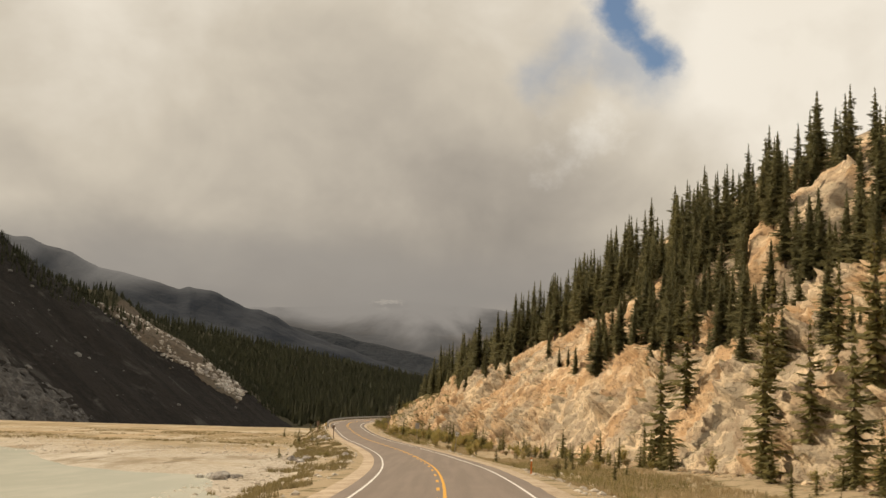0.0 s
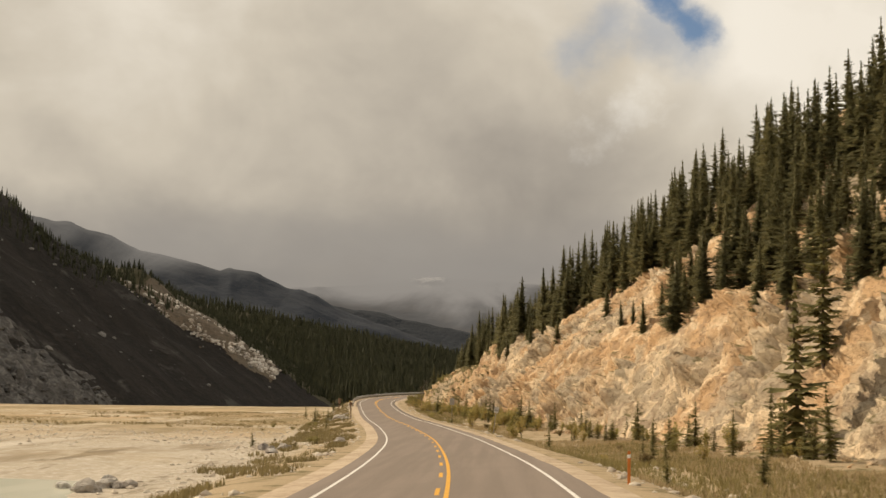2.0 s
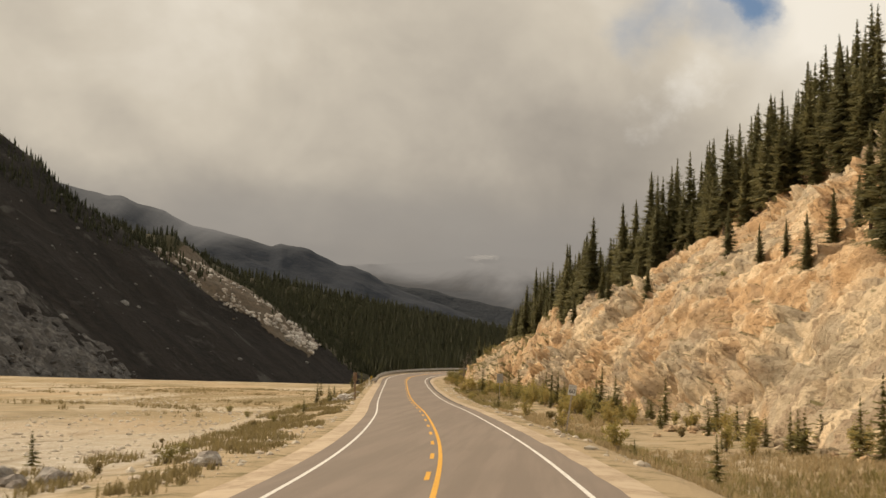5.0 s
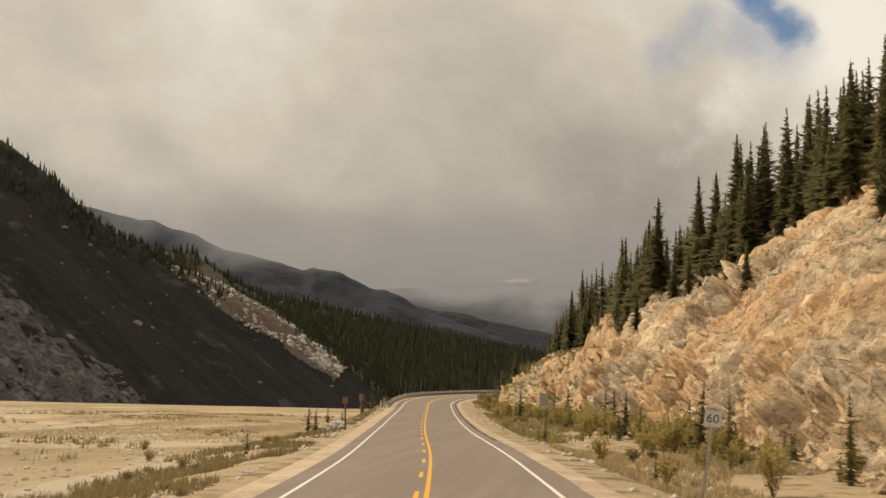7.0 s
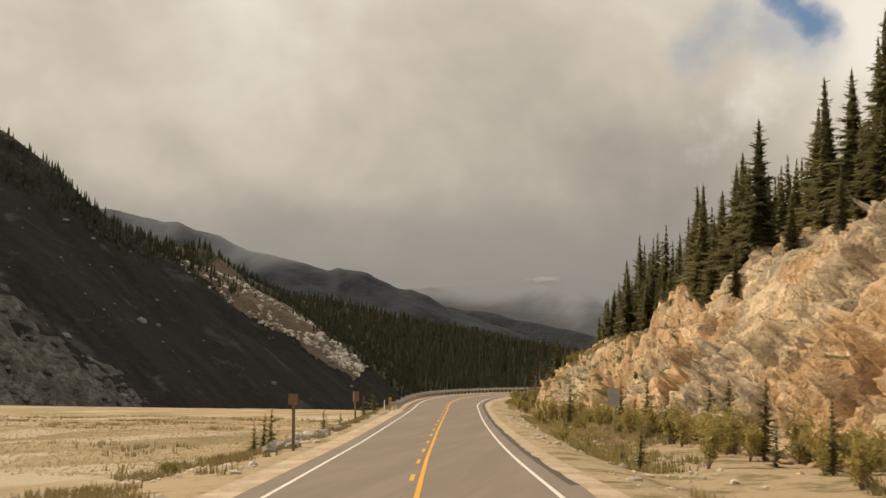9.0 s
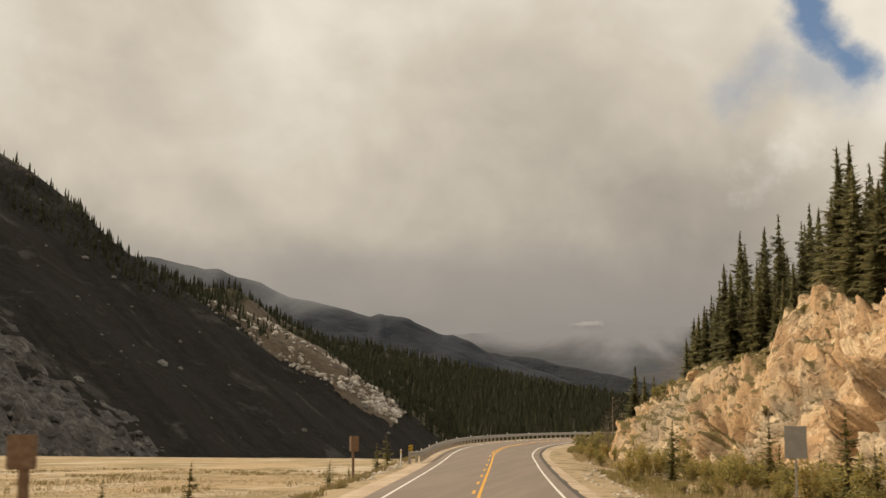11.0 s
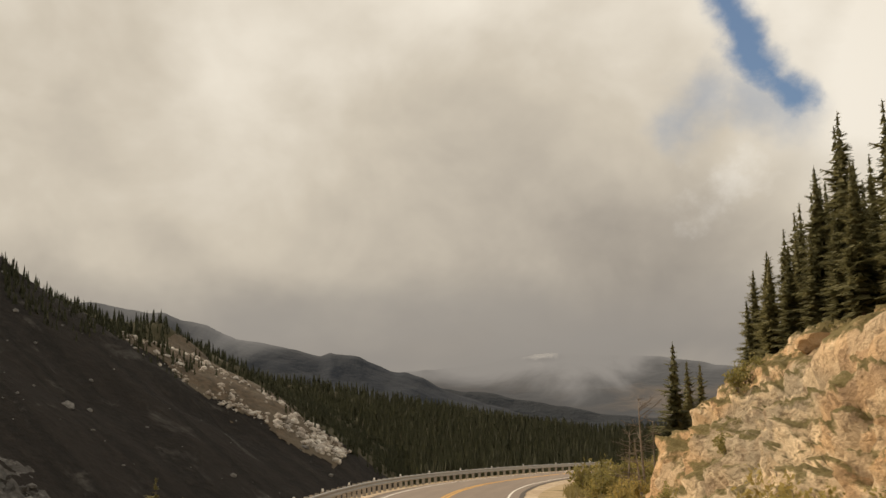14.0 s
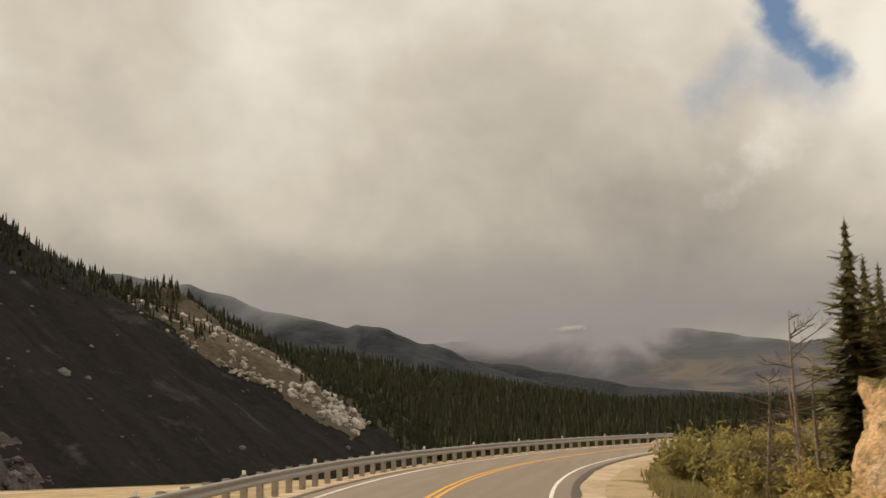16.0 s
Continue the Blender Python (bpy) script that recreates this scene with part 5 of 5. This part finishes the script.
def make_shrub(seed, height, spread, leaves, mat, label):
    """A clump of stems with small leaves towards their ends."""
    base = new("shrub")
    r = np.random.default_rng(seed)
    bm = bmesh.new()
    quads = []
    for k in range(9):
        a, lean = r.uniform(0, 6.28), r.uniform(0.1, 0.75)
        length = height * r.uniform(0.7, 1.05)
        tip = Vector((math.cos(a) * spread * lean, math.sin(a) * spread * lean, length * (1 - 0.3 * lean)))
        mid = tip * 0.5 + Vector((0, 0, length * 0.12))
        for p, q, w in ((Vector((0, 0, -0.1)), mid, 0.022), (mid, tip, 0.012)):
            o = Vector((w, 0, 0)), Vector((0, w, 0))
            for u in o:
                vs = [bm.verts.new(c) for c in (p - u, p + u, q + u * 0.6, q - u * 0.6)]
                bm.faces.new(vs)
        for i in range(leaves // 9):
            t = r.uniform(0.25, 1.05)
            c = np.array(mid * (t * 2) if t < 0.5 else mid.lerp(tip, t * 2 - 1)) + r.normal(0, 0.10 * spread, 3)
            s = r.uniform(0.05, 0.11)
            u, w = r.normal(0, 1, 3), r.normal(0, 1, 3)
            u, w = u / np.linalg.norm(u) * s, w / np.linalg.norm(w) * s * 0.7
            quads.append([c - u, c + w, c + u, c - w])
    part("woody_base", bm, twig_mat, base)
    crown = new("foliage", blades_mesh("foliage", np.array(quads), mat))
    crown.parent = base
    return tagged(base, label, "shrub", "shrubs along the verges")


shrubs = [
    make_shrub(1, 1.5, 1.0, 520, willow_mat, "yellow-green willow shrub on the verge"),
    make_shrub(2, 2.1, 1.2, 620, willow_mat, "tall yellow-green willow shrub below the rock"),
    make_shrub(3, 1.0, 0.9, 420, brush_mat, "low brown shrub on the gravel verge"),
    make_shrub(4, 1.3, 1.1, 520, make_leaf("olive_leaves", (0.20, 0.19, 0.065), (0.34, 0.29, 0.10), (0.26, 0.215, 0.08)), "olive-green shrub on the verge"),
]
used_shrubs = set()
for k in range(105):
    y = rng.uniform(60, 334)
    foot = float(cliff_foot(y))
    v = foot - abs(rng.gauss(0, 1.6)) if rng.random() < 0.65 else rng.uniform(8.0, foot)
    x = float(road_x(np.array(y))) + v
    plant(shrubs[:2] if k % 2 else shrubs, used_shrubs, x, y, ground_at(x, y) - 0.05, rng.uniform(0.45, 0.95), 5)
for k in range(90):
    y = rng.uniform(205, 306)
    v = float(cliff_foot(y)) - 0.2 - abs(rng.gauss(0, 2.2))
    x = float(road_x(np.array(y))) + v
    plant(shrubs[:2] if k % 3 else shrubs[3:], used_shrubs, x, y, ground_at(x, y) - 0.05, rng.uniform(0.7, 1.35), 5)


def thicket(name, source, places, label):
    """Many shrubs of one kind grown together: their leaves in one mesh, their stems in another."""
    for child in source.children:
        n = len(child.data.vertices)
        co = np.empty(n * 3, dtype=np.float32)
        child.data.vertices.foreach_get("co", co)
        quads = co.reshape(-1, 4, 3)
        rows = []
        for x, y, z, k in places:
            t = rng.uniform(0, 6.28)
            rot = np.array([[math.cos(t), -math.sin(t), 0], [math.sin(t), math.cos(t), 0], [0, 0, 1]])
            rows.append(quads @ rot.T * k + (x, y, z))
        leaves = child.name.startswith("foliage")
        ob = new(name if leaves else "thicket_stems", blades_mesh(name, np.concatenate(rows), child.data.materials[0]))
        tagged(ob, label if leaves else "thin grey stems inside the thicket at the bend", "shrubs", kind="stuff")


for name, source, count, label in (("willow_thicket", shrubs[1], 55, "yellow-green willow thicket inside the bend"), ("olive_thicket", shrubs[3], 105, "olive-green thicket inside the bend")):
    places = []
    for k in range(count):
        y = rng.uniform(338, 385)
        x = float(road_x(np.array(y))) + 8.0 + 9 * rng.random()
        places.append((x, y, ground_at(x, y) - 0.05, rng.uniform(0.7, 1.1) if source is shrubs[1] else rng.uniform(0.9, 1.7)))
    thicket(name, source, places, label)
for k in range(24):
    y = rng.choice((88, 133, 150, 176, 205, 222, 236, 250, 268, 286)) + rng.gauss(0, 8)
    x = float(road_x(np.array(y))) - 9.0 - abs(rng.gauss(0, 3.0))
    plant(shrubs[2:], used_shrubs, x, y, ground_at(x, y) - 0.05, rng.uniform(0.25, 0.65), 5)

# scrub on the gentle top of the rock and on its ledges
for k in range(100):
    y = rng.uniform(284, 338) if k < 85 else rng.uniform(120, 284)
    d = rng.uniform(2.5, 13)
    x, yy, z = cliff_at(d, y)
    if noise.noise((x * 0.22, yy * 0.12, 9.0)) > -0.1:
        plant(shrubs[2:], used_shrubs, x, yy, z - 0.1, rng.uniform(0.25, 0.6), 8)
for x, y, s in ((-9.6, 325.5, 0.9), (-10.6, 323.0, 0.9), (-9.0, 327.5, 0.8), (-8.4, 329.0, 0.8)):
    plant(shrubs[3:], used_shrubs, x, y, surface_at(x, y) - 0.1, s, 5)


def grass_field(name, places, mat, label, size):
    """Tufts of bent blades, joined."""
    n = len(places)
    r = np.random.default_rng(n)
    P = np.repeat(np.array(places, dtype=np.float32), 7, 0)
    k = len(P)
    a, h = r.uniform(0, 6.28, k), size * r.uniform(0.5, 1.2, k)
    lean = r.uniform(0.1, 0.6, k) * h
    w = 0.07 * h + 0.012
    root = P + np.stack([r.normal(0, size * 0.35, k), r.normal(0, size * 0.35, k), np.full(k, -0.03)], 1)
    side = np.stack([-np.sin(a), np.cos(a), 0 * a], 1) * w[:, None]
    tip = root + np.stack([np.cos(a) * lean, np.sin(a) * lean, h], 1)
    quads = np.stack([root - side, root + side, tip], 1)
    ob = new(name, blades_mesh(name, quads, mat))
    return tagged(ob, label, "grass", kind="stuff")


def verge_places(n, y0, y1, v0, v1, seed, cut=-0.05, size=0.06):
    r = np.random.default_rng(seed)
    y, v = r.uniform(y0, y1, n), r.uniform(v0, v1, n)
    keep = smooth_noise(y * size, v * size * 2, 0 * y, seed) > cut
    y, v = y[keep], v[keep]
    x = road_x(y) + v
    return np.stack([x, y, ground_z(v, y)], 1)


grass_field("dry_grass", verge_places(20000, 30, 335, 7.5, 19, 5, 0.1), dry_grass_mat, "thin dry grass on the verge below the rock", 0.32)
grass_field("olive_grass", verge_places(9000, 30, 335, 8.0, 17, 6, 0.25), green_grass_mat, "olive-green low growth on the verge below the rock", 0.38)
grass_field("bend_grass", verge_places(16000, 334, 400, 7.0, 24, 7, -0.5), green_grass_mat, "olive-green growth inside the bend", 0.45)
grass_field("bank_grass", verge_places(11000, 40, 330, -13.5, -6.4, 8, 0.12, 0.28), brush_mat, "thin brown brush on the bank between road and river flats", 0.34)
grass_field("meadow_grass", np.concatenate([verge_places(30000, 225, 420, -70, -14, 9, 0.0, 0.05), verge_places(12000, 240, 420, -160, -70, 10, 0.0, 0.02)]), dry_grass_mat, "dry tan meadow grass on the valley floor", 0.12)
grass_field("meadow_brush", verge_places(6000, 190, 420, -75, -11, 12, 0.35, 0.10), brush_mat, "low brown brush scattered over the meadow", 0.42)

cobble_mat = make_speckled("river_cobbles", (0.50, 0.43, 0.34), (0.38, 0.32, 0.25), 1.5, 0.9, 0.3, 0.05, c=(0.58, 0.52, 0.43))
# cobbles on the gravel bars
r = np.random.default_rng(44)
y = r.uniform(50, 260, 9000)
v = -12 - 75 * r.random(9000) ** 1.4
keep = smooth_noise(y * 0.025, v * 0.09, 0 * y, 17) > 0.05
y, v = y[keep], v[keep]
x = road_x(y) + v
z = ground_z(v, y)
boulder_field("gravel_bar_stones", [(a, b, c, 0.05 + 0.16 * rng.random() ** 4) for a, b, c in zip(x, y, z)], cobble_mat, "pale cobbles strewn over the gravel bars", "stones")
# broken stone strewn over both verges
r = np.random.default_rng(46)
places = []
for side, n in ((-1, 2600), (1, 2200)):
    y = r.uniform(45, 332, n)
    v = side * (6.0 + 6.5 * r.random(n) ** 1.3)
    keep = smooth_noise(y * 0.12, v * 0.3, 0 * y, 27) > -0.15
    y, v = y[keep], v[keep]
    places += [(a, b, c, 0.03 + 0.22 * rng.random() ** 4) for a, b, c in zip(road_x(y) + v, y, ground_z(v, y))]
boulder_field("verge_rubble", places, cobble_mat, "pale broken stone strewn along the road's verges", "stones")
# rock debris at the cliff's foot
r = np.random.default_rng(45)
y = r.uniform(60, 334, 1500)
v = cliff_foot(y) - np.abs(r.normal(0, 1.5, 1500)) + 0.5
places = [(a, b, c, 0.07 + 0.40 * rng.random() ** 4) for a, b, c in zip(road_x(y) + v, y, ground_z(v, y))]
boulder_field("rock_debris", places, rock_mat, "broken rock lying at the foot of the cliff", "stones")


# ---- bare trees at the bend ----
def bare_tree(x, y, height, seed, label):
    base = new("bare_tree")
    z = ground_at(x, y)
    base.matrix_basis = pose(x, y, z, 0, 0, 0)
    r = random.Random(seed)
    lean = Vector((r.uniform(-0.06, 0.06), r.uniform(-0.05, 0.05), 0))
    pts = [Vector((0, 0, -0.3)) + Vector((lean.x * t * height + 0.10 * math.sin(3 * t + seed), lean.y * t * height, t * height)) for t in (0, 0.2, 0.4, 0.6, 0.8, 1.0)]
    part("trunk", trunk_bm(pts, [0.10, 0.085, 0.07, 0.052, 0.034, 0.012], 6), bare_mat, base, smooth=True)
    for k in range(17):
        t = r.uniform(0.22, 0.97)
        i = min(4, int(t * 5))
        root = pts[i].lerp(pts[i + 1], t * 5 - i)
        a, length = r.uniform(0, 6.28), height * (0.34 - 0.22 * t) * r.uniform(0.6, 1.3)
        bm = bmesh.new()
        limbs = [(root, Vector((math.cos(a), math.sin(a), r.uniform(0.1, 0.8))), length, 0.026)]
        while limbs:
            p, d, ln, w = limbs.pop()
            d = d.normalized()
            q = p + d * ln + Vector((0, 0, -0.06 * ln))
            u = d.cross(Vector((0, 0, 1))).normalized() * w
            t2 = d.cross(u).normalized() * w
            for s in (u, t2):
                bm.faces.new([bm.verts.new(c) for c in (p - s, p + s, q + s * 0.35, q - s * 0.35)])
            if w > 0.009:
                for m in range(3):
                    f = r.uniform(0.3, 0.95)
                    nd = d + Vector((r.uniform(-0.8, 0.8), r.uniform(-0.8, 0.8), r.uniform(-0.5, 0.6)))
                    limbs.append((p.lerp(q, f), nd, ln * r.uniform(0.35, 0.6), w * 0.55))
        part("limb", bm, bare_mat, base)
    return tagged(base, label, "bare tree", "bare trees at the bend")


bare_mat = make_speckled("grey_bare_bark", (0.17, 0.135, 0.10), (0.29, 0.24, 0.19), 9.0, 0.9, 0.4)
bare_tree(-13.9, 337.8, 6.6, 3, "leafless grey tree standing beside the end of the rock")
bare_tree(-14.9, 339.2, 4.6, 5, "small leafless grey tree with crooked limbs")
bare_tree(-14.3, 335.6, 4.2, 8, "thin leafless tree leaning before the rock")
bare_tree(-13.2, 339.5, 5.2, 9, "leafless grey tree among the bushes")
